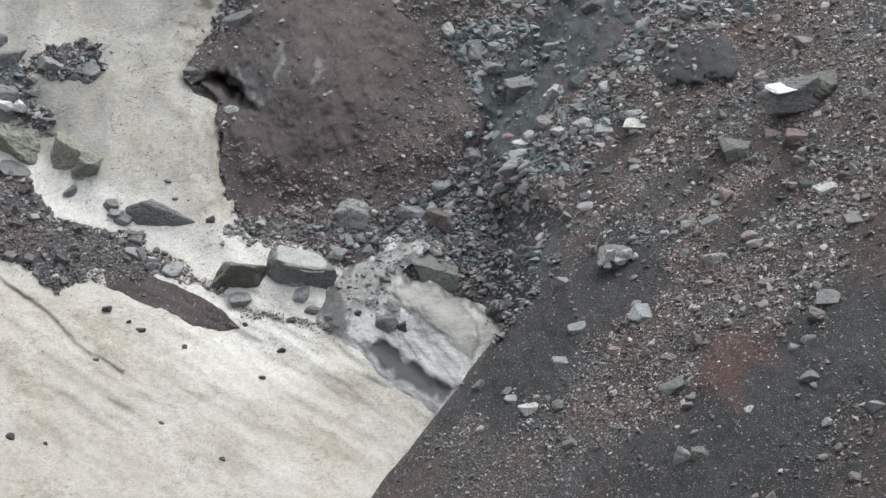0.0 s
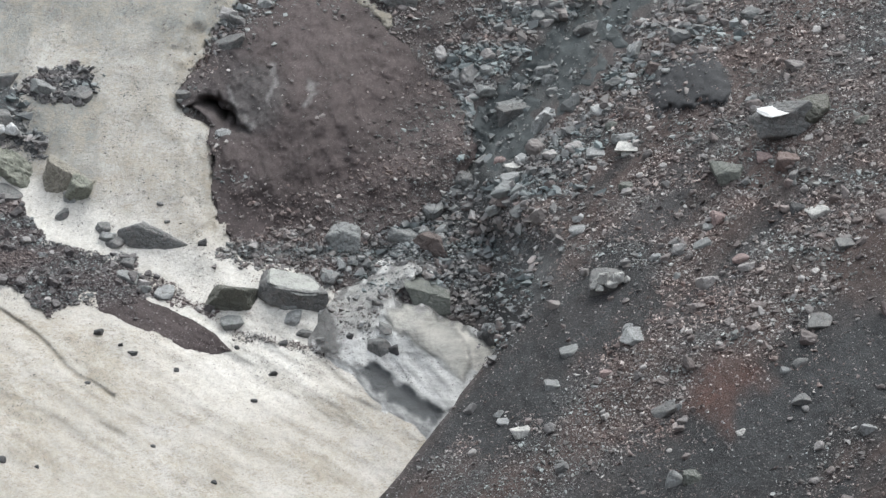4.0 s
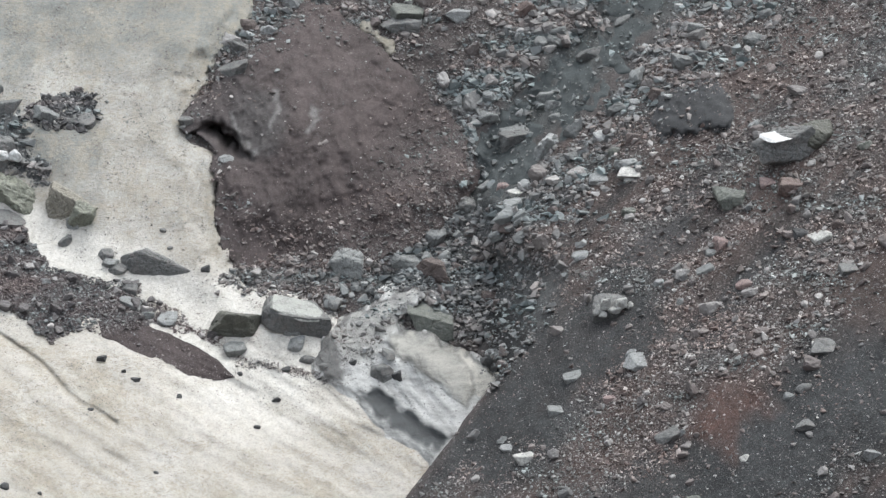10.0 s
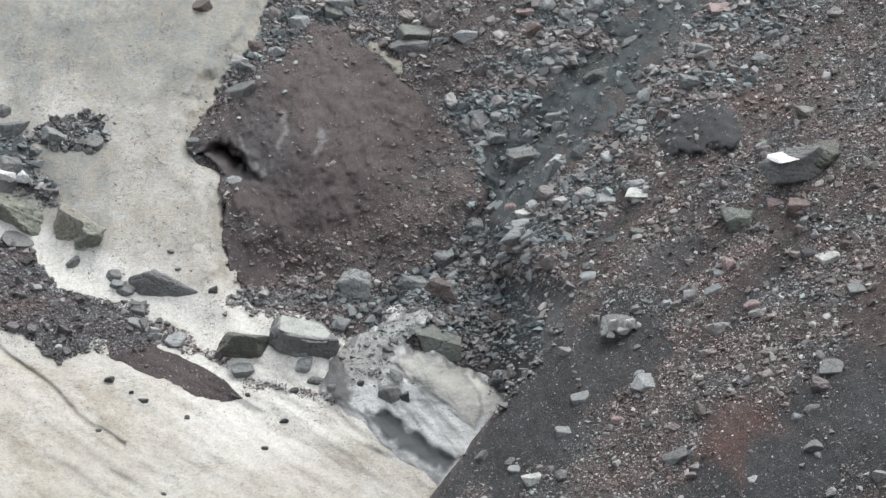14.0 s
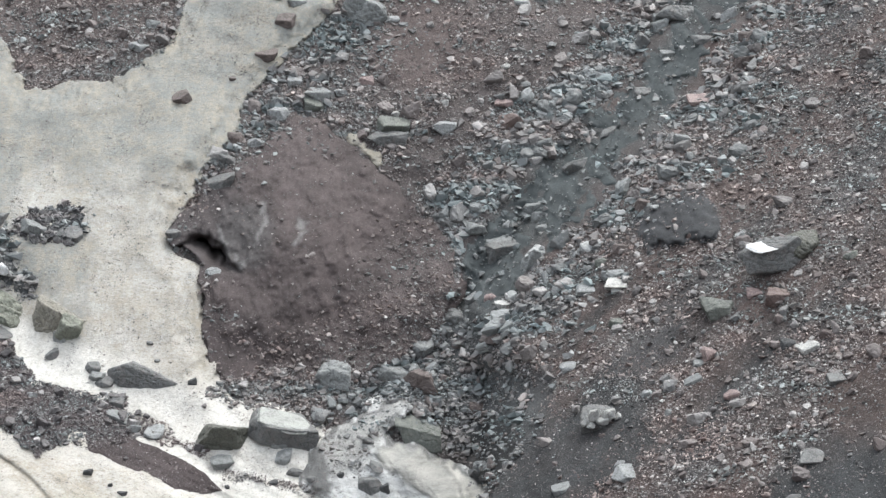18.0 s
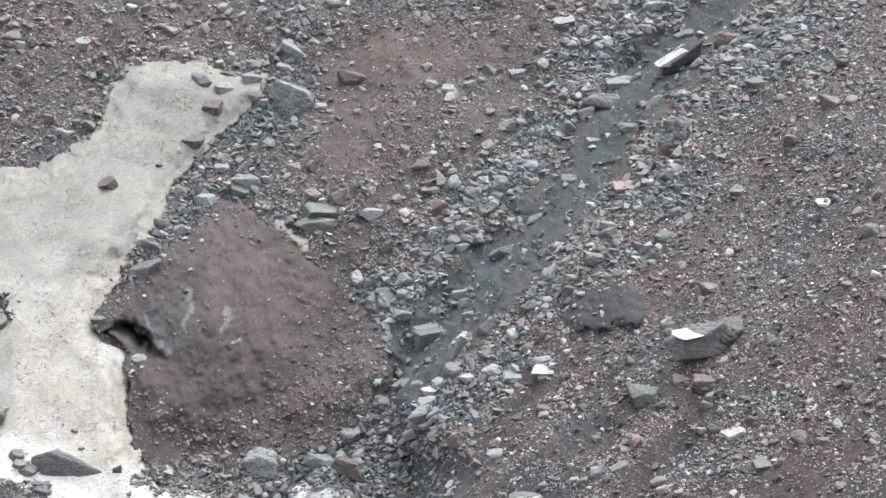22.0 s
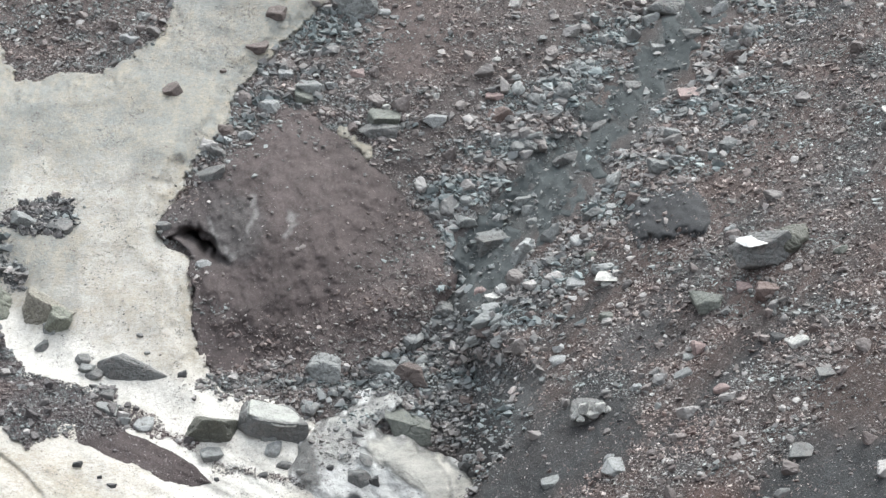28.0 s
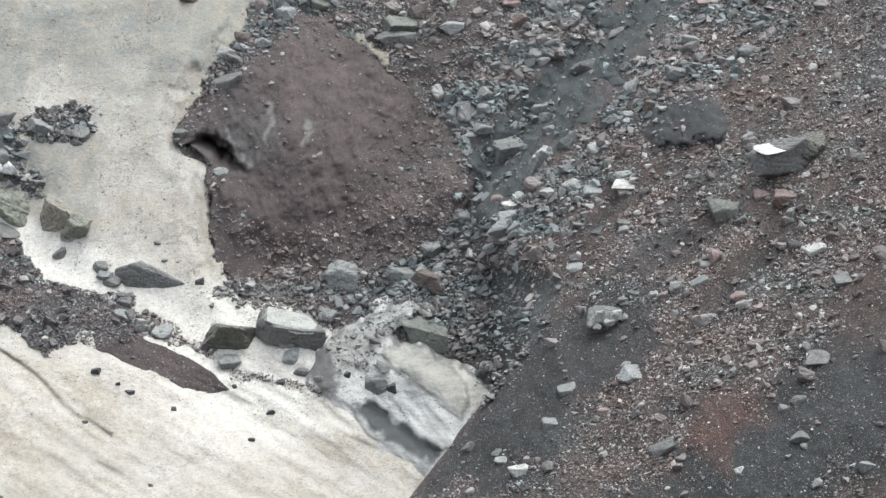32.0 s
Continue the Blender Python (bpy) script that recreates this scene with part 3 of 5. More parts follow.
def snow_streak(x, z):
    """Dirty runs down the lower field."""
    down = fbm((0.43 * x + 0.9 * z) / 0.6 + 0.4 * fbm(x / 2, z / 2, 2, 107), (0.9 * x - 0.43 * z) / 3.5, 5, 93, 0.65)
    return smooth(-0.15, 0.65, down) * (0.25 + 0.75 * smooth(-0.35, 0.45, fbm(x / 2.6, z / 2.6, 3, 95)))


def snow_dirt_shade(x, z):
    """Red: grey grime, and shade painted beside two rocks; green: streaks and cracks."""
    # the last two ovals paint shade by the outcrop and under the long boulder
    d = 0.30 * smooth(-6, -1.5, z) + 0.72 * smooth(-0.4, 2.6, z + 0.10 * x + 1.6 * fbm(x / 3, z / 3, 6, 91, 0.62)) + 0.9 * dirt_shade_oval(x, z, -20.94, -0.15, 2.6, 1.9) + 0.6 * dirt_shade_oval(x, z, -19.17, -3.92, 1.1, 1.3) + 0.2 * dirt_shade_oval(x, z, -14.26, -7.65, 2.4, 0.7)
    low = smooth(-7, -10, z)
    broad = 0.35 * low * dirt_shade_oval(x, z, -21.0, -14.5, 9.0, 4.5)
    fall = fbm(x / 0.5, z / 1.3, 5, 94, 0.7)
    s = broad + low * 0.8 * snow_streak(x, z) + (1 - low) * 0.55 * smooth(0.1, 1.1, fall)
    crumbs = fbm((0.3 * x + 0.95 * z) / 0.2, (0.95 * x - 0.3 * z) / 0.7, 3, 98, 0.7)
    s = np.maximum(s, 0.6 * smooth(0.4, 1.0, crumbs) * smooth(-0.6, 0.4, fbm(x / 2, z / 2, 3, 99)))
    c = line_d(x + 0.15 * fbm(x, z, 3, 96), z, CRACK)
    s = np.maximum(s, 1.0 * smooth(0.11, 0.02, c))
    s = np.maximum(s, 1.0 * smooth(0.16, 0.05, line_d(x, z + 0.1 * fbm(x, z, 3, 101), SEAM)))
    bay = smooth(1.3, 0.5, np.hypot((x - CLEAN_AT[0]) / 7, (z - CLEAN_AT[1]) / 4.5))
    bay = np.maximum(bay, smooth(1.7, 0.6, line_d(x, z, CLEAN_STRIP)))
    foot = 0.75 * smooth(0.5, 0.0, np.abs(poly_sd(x, z, SNOW) - 0.3)) * smooth(-0.3, 0.6, fbm(x / 0.7, z / 0.7, 3, 97))
    return np.stack([np.clip(d, 0, 1), np.clip((s + foot) * (1 - 0.5 * bay), 0, 1), bay], -1)


def plain(c):
    return lambda x, z: np.tile(np.array(c), (*x.shape, 1))


def mound_colour(x, z):
    """Brown earth; a face of paler, veined rock shows beside the hollow."""
    c = np.tile(np.array((0.097, 0.079, 0.0775)), (*x.shape, 1))
    damp = 0.7 * smooth(-0.1, 0.7, fbm(x / 1.8, z / 2.6, 4, 64))
    c = c + damp[..., None] * (np.array((0.079, 0.065, 0.064)) - c)
    # left face turned aside: greyer earth, its weaker light put into the colour
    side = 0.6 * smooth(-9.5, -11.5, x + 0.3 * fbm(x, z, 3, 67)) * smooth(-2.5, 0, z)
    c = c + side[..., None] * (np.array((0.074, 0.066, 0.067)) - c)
    wx, wz = x + 0.25 * fbm(x / 0.7, z / 0.7, 3, 55), z + 0.25 * fbm(x / 0.7, z / 0.7, 3, 56)
    rock = 0.6 * smooth(1.2, 0.6, np.hypot((wx - PALE_AT[0]) / 1.7, (wz - PALE_AT[1]) / 1.9))
    c = c + rock[..., None] * (np.array((0.105, 0.100, 0.100)) - c)
    vein = 0 * x
    for pts, wide in ((VEIN_A, 0.13), (VEIN_B, 0.10), (VEIN_C, 0.13)):
        vein = np.maximum(vein, smooth(wide * 2, wide * 0.3, line_d(wx, wz, pts)) * smooth(-0.7, 0.5, fbm(x / 0.4, z / 0.4, 3, 60)))
    return c + (0.85 * vein)[..., None] * (np.array((0.22, 0.21, 0.208)) - c)


VEIN_A = [(-8.96, 2.30), (-9.05, 1.16), (-9.61, -0.12), (-10.33, -0.99)]
VEIN_B = [(-11.72, 1.27), (-11.02, 0.13), (-10.35, -0.68)]
VEIN_C = [(-6.86, 1.61), (-6.60, 0.89), (-6.95, 0.19)]
PALE_AT = (-10.05, 0.65)
patch("snowfield", SNOW, snow_off, 0.09, snow_dirt_shade, M_SNOW, "old dirty avalanche snow filling the foot of the slope", "snow", "structure")
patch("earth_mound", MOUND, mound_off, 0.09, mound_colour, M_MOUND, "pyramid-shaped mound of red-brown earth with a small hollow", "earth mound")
patch("debris_band", BAND, band_off, 0.10, plain((0.066, 0.053, 0.054)), M_SOIL, "dark band of rubble lying across the snow", "rubble")


patch("rubble_bank", RUBBLE_BANK, rubble_bank_off, 0.10, plain((0.075, 0.078, 0.08)), M_SOIL, "dark wet bank of crumbling rock above the outcrop", "rubble")


# WALL: dark gravelly recess in the ice, its shade put into the colour
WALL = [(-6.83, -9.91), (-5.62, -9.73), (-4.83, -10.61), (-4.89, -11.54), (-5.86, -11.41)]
PALE_ICE = [(0.49, -10.18), (2.31, -10.70), (3.50, -11.75), (2.43, -12.57), (1.84, -11.81), (1.28, -10.86)]
WASH = [(-0.90, -7.47), (-2.60, -8.08), (-4.43, -8.87), (-5.63, -9.55), (-4.98, -10.73), (-3.16, -10.77), (-2.81, -9.87), (-1.91, -8.98)]


def ice_colour(x, z):
    wx, wz = x + 0.22 * fbm(x / 0.6, z / 0.6, 3, 75), z + 0.22 * fbm(x / 0.6, z / 0.6, 3, 76)
    c = np.tile(np.array((0.60, 0.60, 0.59)), (*x.shape, 1))
    v = 0.55 * smooth(0.0, 0.8, fbm((x + z) / 0.35, (x - z) / 2.2, 5, 77))[..., None]
    c = c + v * (np.array((0.36, 0.36, 0.355)) - c)
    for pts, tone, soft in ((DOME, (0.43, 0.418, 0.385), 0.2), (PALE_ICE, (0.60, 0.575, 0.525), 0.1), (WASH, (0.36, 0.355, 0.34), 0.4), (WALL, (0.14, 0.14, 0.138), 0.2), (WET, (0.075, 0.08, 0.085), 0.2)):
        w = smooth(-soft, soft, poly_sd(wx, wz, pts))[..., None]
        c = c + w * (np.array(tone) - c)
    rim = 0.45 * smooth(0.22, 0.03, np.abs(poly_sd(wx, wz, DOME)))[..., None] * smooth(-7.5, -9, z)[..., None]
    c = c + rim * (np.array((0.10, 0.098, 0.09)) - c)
    foot = 0.8 * smooth(0.18, 0.03, np.abs(poly_sd(wx, wz, ICE)))[..., None]
    return c + foot * (np.array((0.13, 0.128, 0.125)) - c)


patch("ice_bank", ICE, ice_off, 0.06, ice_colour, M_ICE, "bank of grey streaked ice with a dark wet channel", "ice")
ice_bank = bpy.data.objects["ice_bank"]


def over_ice(pts, seed, thick):
    def off(x, z):
        sd = edge(x, z, pts, 0.06, seed)
        return np.where(sd > 0, ice_off(x, z) + 0.03 + thick * smooth(0, 0.25, sd), ice_off(x, z) + 0.03 + 1.0 * np.maximum(sd, -2))
    return off


def ice_part(name, pts, seed, thick, label):
    xs, zs = [p[0] for p in pts], [p[1] for p in pts]
    x, z = np.meshgrid(np.arange(min(xs) - 0.3, max(xs) + 0.3, 0.06), np.arange(min(zs) - 0.3, max(zs) + 0.3, 0.06))
    off = over_ice(pts, seed, thick)
    ob = sheet(name, x, back(x, z) - off(x, z), z, ice_colour(x, z), M_ICE, edge(x, z, pts, 0.06, seed) > -0.2)
    ob.parent = ice_bank
    return tagged(ob, label)


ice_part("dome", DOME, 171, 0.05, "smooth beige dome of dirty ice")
ice_part("wet_channel", WET, 172, 0.0, "dark wet channel in the ice")
ice_part("pale_shelf", PALE_ICE, 173, 0.06, "pale shelf of cleaner ice")
patch("rubble_tongue", TONGUE, tongue_off, 0.06, plain((0.072, 0.058, 0.058)), M_MOUND, "tongue of brown rubble frozen to the snow", "rubble")


def strip_off(x, z):
    sd = edge(x, z, STRIP, 0.3, 79) - 0.25 * smooth(-0.1, 0.5, fbm(x / 0.35, z / 0.35, 3, 69))
    under = np.maximum(mound_off(x, z), 0.12)
    return np.where(sd > 0, under + 0.02 + 0.06 * smooth(0, 0.4, sd), under + 0.02 + 0.8 * np.maximum(sd, -2))


patch("snow_strip", STRIP, strip_off, 0.07, plain((0.9, 0.85, 0)), M_SNOW, "narrow strip of dirty snow beside the brown mound", "snow")

# the dust and silt in the floor of the cleft
cx_, cz_ = np.meshgrid(np.arange(1.0, 34.0, 0.1), np.arange(-5.0, 24.0, 0.1))
c_in = poly_sd(cx_, cz_, CHUTE) + 0.5 * fbm(cx_ / 0.9, cz_ / 0.9, 4, 58)
c_y = face(cx_, cz_, 0.35) - 0.20 * smooth(-0.3, 0.5, c_in) + 0.35 * smooth(0.1, -0.5, c_in) - 0.16 * fbm(cx_ / 1.6, cz_ / 1.0, 4, 59, 0.42)
down = (cx_ * 0.62 + cz_ * 0.78) / 2.1 + 0.45 * fbm(cx_ / 1.4, cz_ / 1.4, 3, 62)
c_y = c_y + 0.42 * (0.5 - (down - np.floor(down)) ** 2.5) * smooth(-0.2, 0.5, c_in) - 0.05 * fbm(cx_ / 0.35, cz_ / 0.35, 3, 68)
chute = sheet("chute", cx_, c_y, cz_, plain((0.068, 0.076, 0.078))(cx_, cz_), M_SILT, c_in > -0.4)
tagged(chute, "dark grey silt and dust in the rockfall cleft", "silt", kind="structure")


# ---- stones ----
def stone_shape(rng, flat):
    """A small broken stone as vertices and triangles."""
    bm = bmesh.new()
    for _ in range(11):
        v = Vector(rng.normal(size=3)).normalized()
        v = Vector((max(-0.72, min(0.72, v.x * 1.1)), max(-0.72, min(0.72, v.y * 1.1)), max(-0.6, min(0.6, v.z * 1.1))))
        bm.verts.new((v.x * 0.7, v.y * 0.5, v.z * flat))
    out = bmesh.ops.convex_hull(bm, input=bm.verts)
    for v in [v for v in bm.verts if not v.link_faces]:
        bm.verts.remove(v)
    bmesh.ops.triangulate(bm, faces=bm.faces)
    bm.verts.index_update()
    co = np.array([v.co[:] for v in bm.verts])
    tri = np.array([[v.index for v in f.verts] for f in bm.faces])
    bm.free()
    return co, tri


rng = np.random.default_rng(7)
SHAPES = [stone_shape(rng, f) for f in (0.22, 0.26, 0.3, 0.34, 0.4, 0.46, 0.24, 0.28, 0.36, 0.5, 0.32, 0.55)]


def grit_shape(rng):
    """A chip of gravel."""
    co = np.array([(1, 0, 0), (-1, 0, 0), (0, 1, 0), (0, -1, 0), (0, 0, 1), (0, 0, -1)], float) * (0.6, 0.45, 0.24)
    co += 0.14 * rng.normal(size=co.shape)
    tri = np.array([(0, 2, 4), (2, 1, 4), (1, 3, 4), (3, 0, 4), (2, 0, 5), (1, 2, 5), (3, 1, 5), (0, 3, 5)])
    return co, tri


GRIT = [grit_shape(rng) for _ in range(12)]
BLOCKS = [stone_shape(rng, f) for f in (0.4, 0.5, 0.6, 0.7, 0.45, 0.55, 0.65, 0.35)]


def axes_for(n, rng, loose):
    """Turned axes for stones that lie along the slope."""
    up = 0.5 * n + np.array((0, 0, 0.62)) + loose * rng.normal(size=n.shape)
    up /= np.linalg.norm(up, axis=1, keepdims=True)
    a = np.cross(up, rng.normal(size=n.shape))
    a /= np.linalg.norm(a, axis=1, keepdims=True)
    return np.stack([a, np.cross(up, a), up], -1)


def scatter_places(count, where, rng, box=(-34, 36, -18.5, 24)):
    xs, zs = [], []
    while sum(map(len, xs)) < count:
        x, z = rng.uniform(box[0], box[1], 20000), rng.uniform(box[2], box[3], 20000)
        k = rng.uniform(size=20000) < where(x, z)
        xs.append(x[k]), zs.append(z[k])
    return np.concatenate(xs)[:count], np.concatenate(zs)[:count]


def heap(name, count, where, smallest, biggest, power, mat, label, category, seed, loose=0.3, sink=0.02, raised=0.0, box=(-34, 36, -18.5, 24), shapes=SHAPES):
    """Countless stones in one mesh."""
    rng = np.random.default_rng(seed)
    x, z = scatter_places(count, where, rng, box)
    size = np.minimum(smallest * (1 - rng.uniform(size=count)) ** (-1 / power), biggest)
    size = size * smooth(-22, 6, z) ** 0.3  # the debris gets finer down the slope
    n = normals(x, z)
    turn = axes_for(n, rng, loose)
    at = np.stack([x, surface(x, z), z], -1) + n * (sink * size + raised)[:, None]
    pick = rng.integers(0, len(shapes), count)
    cos, tris, base = [], [], 0
    for s, (co, tri) in enumerate(shapes):
        k = np.where(pick == s)[0]
        if not len(k):
            continue
        p = np.einsum("kij,vj->kvi", turn[k], co) * size[k][:, None, None] + at[k][:, None, :]
        cos.append(p.reshape(-1, 3))
        tris.append((tri[None] + base + np.arange(len(k))[:, None, None] * len(co)).reshape(-1, 3))
        base += len(k) * len(co)
    me = bpy.data.meshes.new(name)
    me.from_pydata(np.concatenate(cos), [], np.concatenate(tris))
    me.materials.append(mat)
    return tagged(new(name, me), label, category, kind="stuff")


def clear(x, z):
    """Where stones may lie: off the snow, the ice, the mound and the steep cut bank."""
    on_flank = poly_sd(x, z, CREST) > 0
    hid = ~on_flank & (z < -8.8) & (poly_sd(x, z, CREST) > -3)
    free = (hollow(x, z) < 0.03) & (snow_off(x, z) < 0) & (mound_off(x, z) < 0) & (ice_off(x, z) < 0)
    return ((free | on_flank) & ~hid) * bare_ground(x, z)


def bare(x, z, cx, cz, along, across, lean, how):
    c, k = math.cos(radians(lean)), math.sin(radians(lean))
    p, q = (x - cx) * c + (z - cz) * k, (z - cz) * c - (x - cx) * k
    return 1 - how * smooth(1.3, 0.6, np.hypot(p / along, q / across) + 0.25 * fbm(x / 1.5, z / 1.5, 3, 83))


def bare_ground(x, z):
    """Fewer stones on the finer, darker stretches."""
    d = bare(x, z, 6.29, -9.52, 4.6, 1.7, 45, 0.5) * bare(x, z, 17.25, -9.66, 7, 2.4, 45, 0.3) * bare(x, z, 13.38, -9.52, 1.6, 1.0, 20, 0.8)
    d = d * bare(x, z, 3.40, 15.69, 6.5, 1.8, 5, 0.75) * bare(x, z, 0.21, 10.91, 2.6, 3.4, 0, 0.6) * bare(x, z, 2.37, -6.85, 2.6, 2.2, 30, 0.6)
    return d * (1 - 0.85 * smooth(0.1, 0.5, scar(x, z)))


def right_side(x, z):
    return smooth(-0.05, 0.15, poly_sd(x, z, CREST))


def gully_free(x, z):
    return 0.012 + 0.988 * smooth(-0.25, -0.7, poly_sd(x, z, CHUTE) + 0.5 * fbm(x / 0.9, z / 0.9, 4, 58))


def near_gully(x, z):
    return smooth(6, 1.5, line_d(x, z, GULLY)) * gully_free(x, z)


heap("gully_stones", 13000, lambda x, z: clear(x, z) * near_gully(x, z) * (1 - 0.75 * smooth(-1.5, -4.5, x) * smooth(-3.5, -5, z)), 0.17, 0.8, 2.4, M_GREY_J, "grey broken stones heaped along the rockfall cleft", "stones", 11, shapes=SHAPES + BLOCKS)
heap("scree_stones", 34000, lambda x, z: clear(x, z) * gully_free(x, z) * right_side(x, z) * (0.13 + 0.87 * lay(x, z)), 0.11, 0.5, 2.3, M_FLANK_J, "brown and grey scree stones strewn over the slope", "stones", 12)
heap("upper_stones", 14000, lambda x, z: clear(x, z) * gully_free(x, z) * (1 - right_side(x, z)) * (0.2 + 0.8 * patchy(x, z, 13, 2.0, 70)), 0.13, 0.55, 2.3, M_MIXED_J, "brown and grey stones on the upper slope", "stones", 13)
heap("gravel", 60000, lambda x, z: clear(x, z) * gully_free(x, z) * (1 - right_side(x, z)) * (0.25 + 0.75 * patchy(x, z, 12)), 0.10, 0.26, 3.0, M_MIXED_J, "fine gravel between the larger stones", "gravel", 14, shapes=GRIT)
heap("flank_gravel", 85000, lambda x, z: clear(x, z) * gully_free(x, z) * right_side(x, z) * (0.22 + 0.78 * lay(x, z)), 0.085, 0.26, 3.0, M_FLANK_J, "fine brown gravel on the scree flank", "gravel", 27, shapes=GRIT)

heap("silt_grit", 1100, lambda x, z: smooth(-0.6, 0.3, poly_sd(x, z, CHUTE)), 0.09, 0.5, 2.0, M_SLATE_J, "dusty grey grit in the floor of the cleft", "gravel", 24, raised=0.2, box=(0, 34, -6, 24), shapes=GRIT)


TRAIL = [(-4.77, 22.27), (-3.40, 19.27), (-3.35, 16.05), (-3.93, 13.09), (-5.49, 10.57), (-6.63, 8.76), (-8.26, 7.00)]
M_TRAIL_J = rock_material("trail_rock", [(p, tuple(0.85 * v for v in c)) for p, c in GREY], True)


def oval(x, z, cx, cz, rx, rz):
    return smooth(1.1, 0.7, np.hypot((x - cx) / rx, (z - cz) / rz) + 0.25 * fbm(x / 0.6, z / 0.6, 3, 57))


# pale stone; the glints of wet tops are put into this tone too
PALE = [(0.0, (0.19, 0.168, 0.16)), (0.5, (0.30, 0.278, 0.268)), (1.0, (0.58, 0.56, 0.545))]
M_PALE_J = rock_material("pale_chips", PALE, True)
heap("bright_flecks", 12000, lambda x, z: clear(x, z) * gully_free(x, z) * right_side(x, z) * (0.35 + 0.65 * lay(x, z)) * smooth(-2, -6, z), 0.055, 0.2, 2.3, M_PALE_J, "bright stone flecks on the lower flank, glints put into their colour", "gravel", 28, shapes=GRIT)
heap("pale_chips", 40000, lambda x, z: clear(x, z) * gully_free(x, z) * right_side(x, z) * smooth(0.3, 0.9, lay(x, z)), 0.075, 0.3, 2.5, M_PALE_J, "pale stone chips in streaks down the scree", "gravel", 20, shapes=GRIT)
heap("tongue_heap", 1500, lambda x, z: smooth(2.3, 0.7, line_d(x, z, TRAIL) + 0.8 * fbm(x, z, 3, 104)) * clear(x, z), 0.17, 0.7, 2.1, M_TRAIL_J, "trail of grey stones beside the snow tongue", "stones", 21, 0.6, box=(-14, 6, 2, 24), shapes=BLOCKS)
heap("edge_heap", 420, lambda x, z: smooth(0.9, 0.2, np.abs(poly_sd(x, z, SNOW) + 0.5)) * (z > 2) * (z < 17) * (x > -16) * (mound_off(x, z) < 0.1), 0.18, 0.7, 2.0, M_GREY_J, "grey stones along the edge of the snow tongue", "stones", 22, 0.6, box=(-18, 2, 1, 18), shapes=BLOCKS)
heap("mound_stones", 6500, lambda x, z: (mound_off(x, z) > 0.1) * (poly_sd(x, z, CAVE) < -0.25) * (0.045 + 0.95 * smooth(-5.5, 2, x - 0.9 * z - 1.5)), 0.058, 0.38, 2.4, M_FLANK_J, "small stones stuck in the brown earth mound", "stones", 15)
heap("band_grit", 14000, lambda x, z: np.maximum((band_off(x, z) > 0.5) * 1.0, 0.12 * (poly_sd(x, z, TONGUE) > 0)), 0.08, 0.22, 3.0, M_BAND_J, "fine dark rubble on the snow", "gravel", 18, box=(-36, -5, -18, 2), shapes=GRIT)
heap("band_stones", 4600, lambda x, z: np.maximum((band_off(x, z) > 0.5) * 1.0, 0.08 * (poly_sd(x, z, TONGUE) > 0)), 0.10, 0.45, 2.2, M_BAND_J, "dark rubble stones lying on the snow", "stones", 16, box=(-36, -5, -18, 2))
heap("snow_grit", 42000, lambda x, z: (snow_off(x, z) > 0.3) * (band_off(x, z) < 0) * (mound_off(x, z) < 0) * (poly_sd(x, z, CREST) < 0) * np.where(z < -8, 0.1 + 0.9 * snow_streak(x, z), 0.06 + 0.4 * smooth(0.1, 0.8, fbm(x / 0.8, z / 1.4, 4, 102))), 0.032, 0.13, 2.3, M_MIXED_J, "specks of grit melted out of the old snow", "gravel", 19, box=(-34, 8, -18, 17), shapes=GRIT)
heap("ice_grit", 2200, lambda x, z: (ice_off(x, z) > 0.3) * (poly_sd(x, z, CREST) < 0) * (0.25 + 0.75 * smooth(0.0, 0.8, fbm((x + z) / 0.35, (x - z) / 2.0, 4, 103))), 0.035, 0.14, 2.2, M_BAND_J, "dark grit frozen into the grey ice", "gravel", 25, box=(-14, 6, -18, -4), shapes=GRIT)
heap("wash_stones", 260, lambda x, z: (ice_off(x, z) > 0.1) * (poly_sd(x, z, CREST) < 0) * np.maximum(smooth(-0.3, 0.3, poly_sd(x, z, WASH)), 0.5 * smooth(0.4, 0.1, np.abs(poly_sd(x, z, ICE))) * smooth(-9, -7, z)), 0.09, 0.5, 2.0, M_GREY_J, "grey stones and silt washed onto the ice", "stones", 26, box=(-14, 6, -14, -4), shapes=BLOCKS)
heap("seam_rubble", 1300, lambda x, z: smooth(0.26, 0.05, line_d(x, z + 0.1 * fbm(x, z, 3, 101), SEAM)), 0.05, 0.25, 2.2, M_BAND_J, "thin line of brown rubble melted out of the snow", "rubble", 29, box=(-20, -4, -14, -6), shapes=GRIT)
heap("snow_stones", 450, lambda x, z: (snow_off(x, z) > 0.3) * (band_off(x, z) < 0) * (mound_off(x, z) < 0) * (poly_sd(x, z, CREST) < 0), 0.04, 0.16, 2.0, M_DARK_J, "small dark stones scattered on the snow", "stones", 17)


# ---- single stones that can be counted ----
def ball(fineness):
    """Directions and triangles of an even ball."""
    bm = bmesh.new()
    bmesh.ops.create_icosphere(bm, subdivisions=fineness, radius=1)
    bm.verts.index_update()
    co = np.array([v.co[:] for v in bm.verts])
    tri = np.array([[v.index for v in f.verts] for f in bm.faces])
    bm.free()
    return co / np.linalg.norm(co, axis=1, keepdims=True), tri


BALLS = {k: ball(k) for k in (3, 4, 5)}


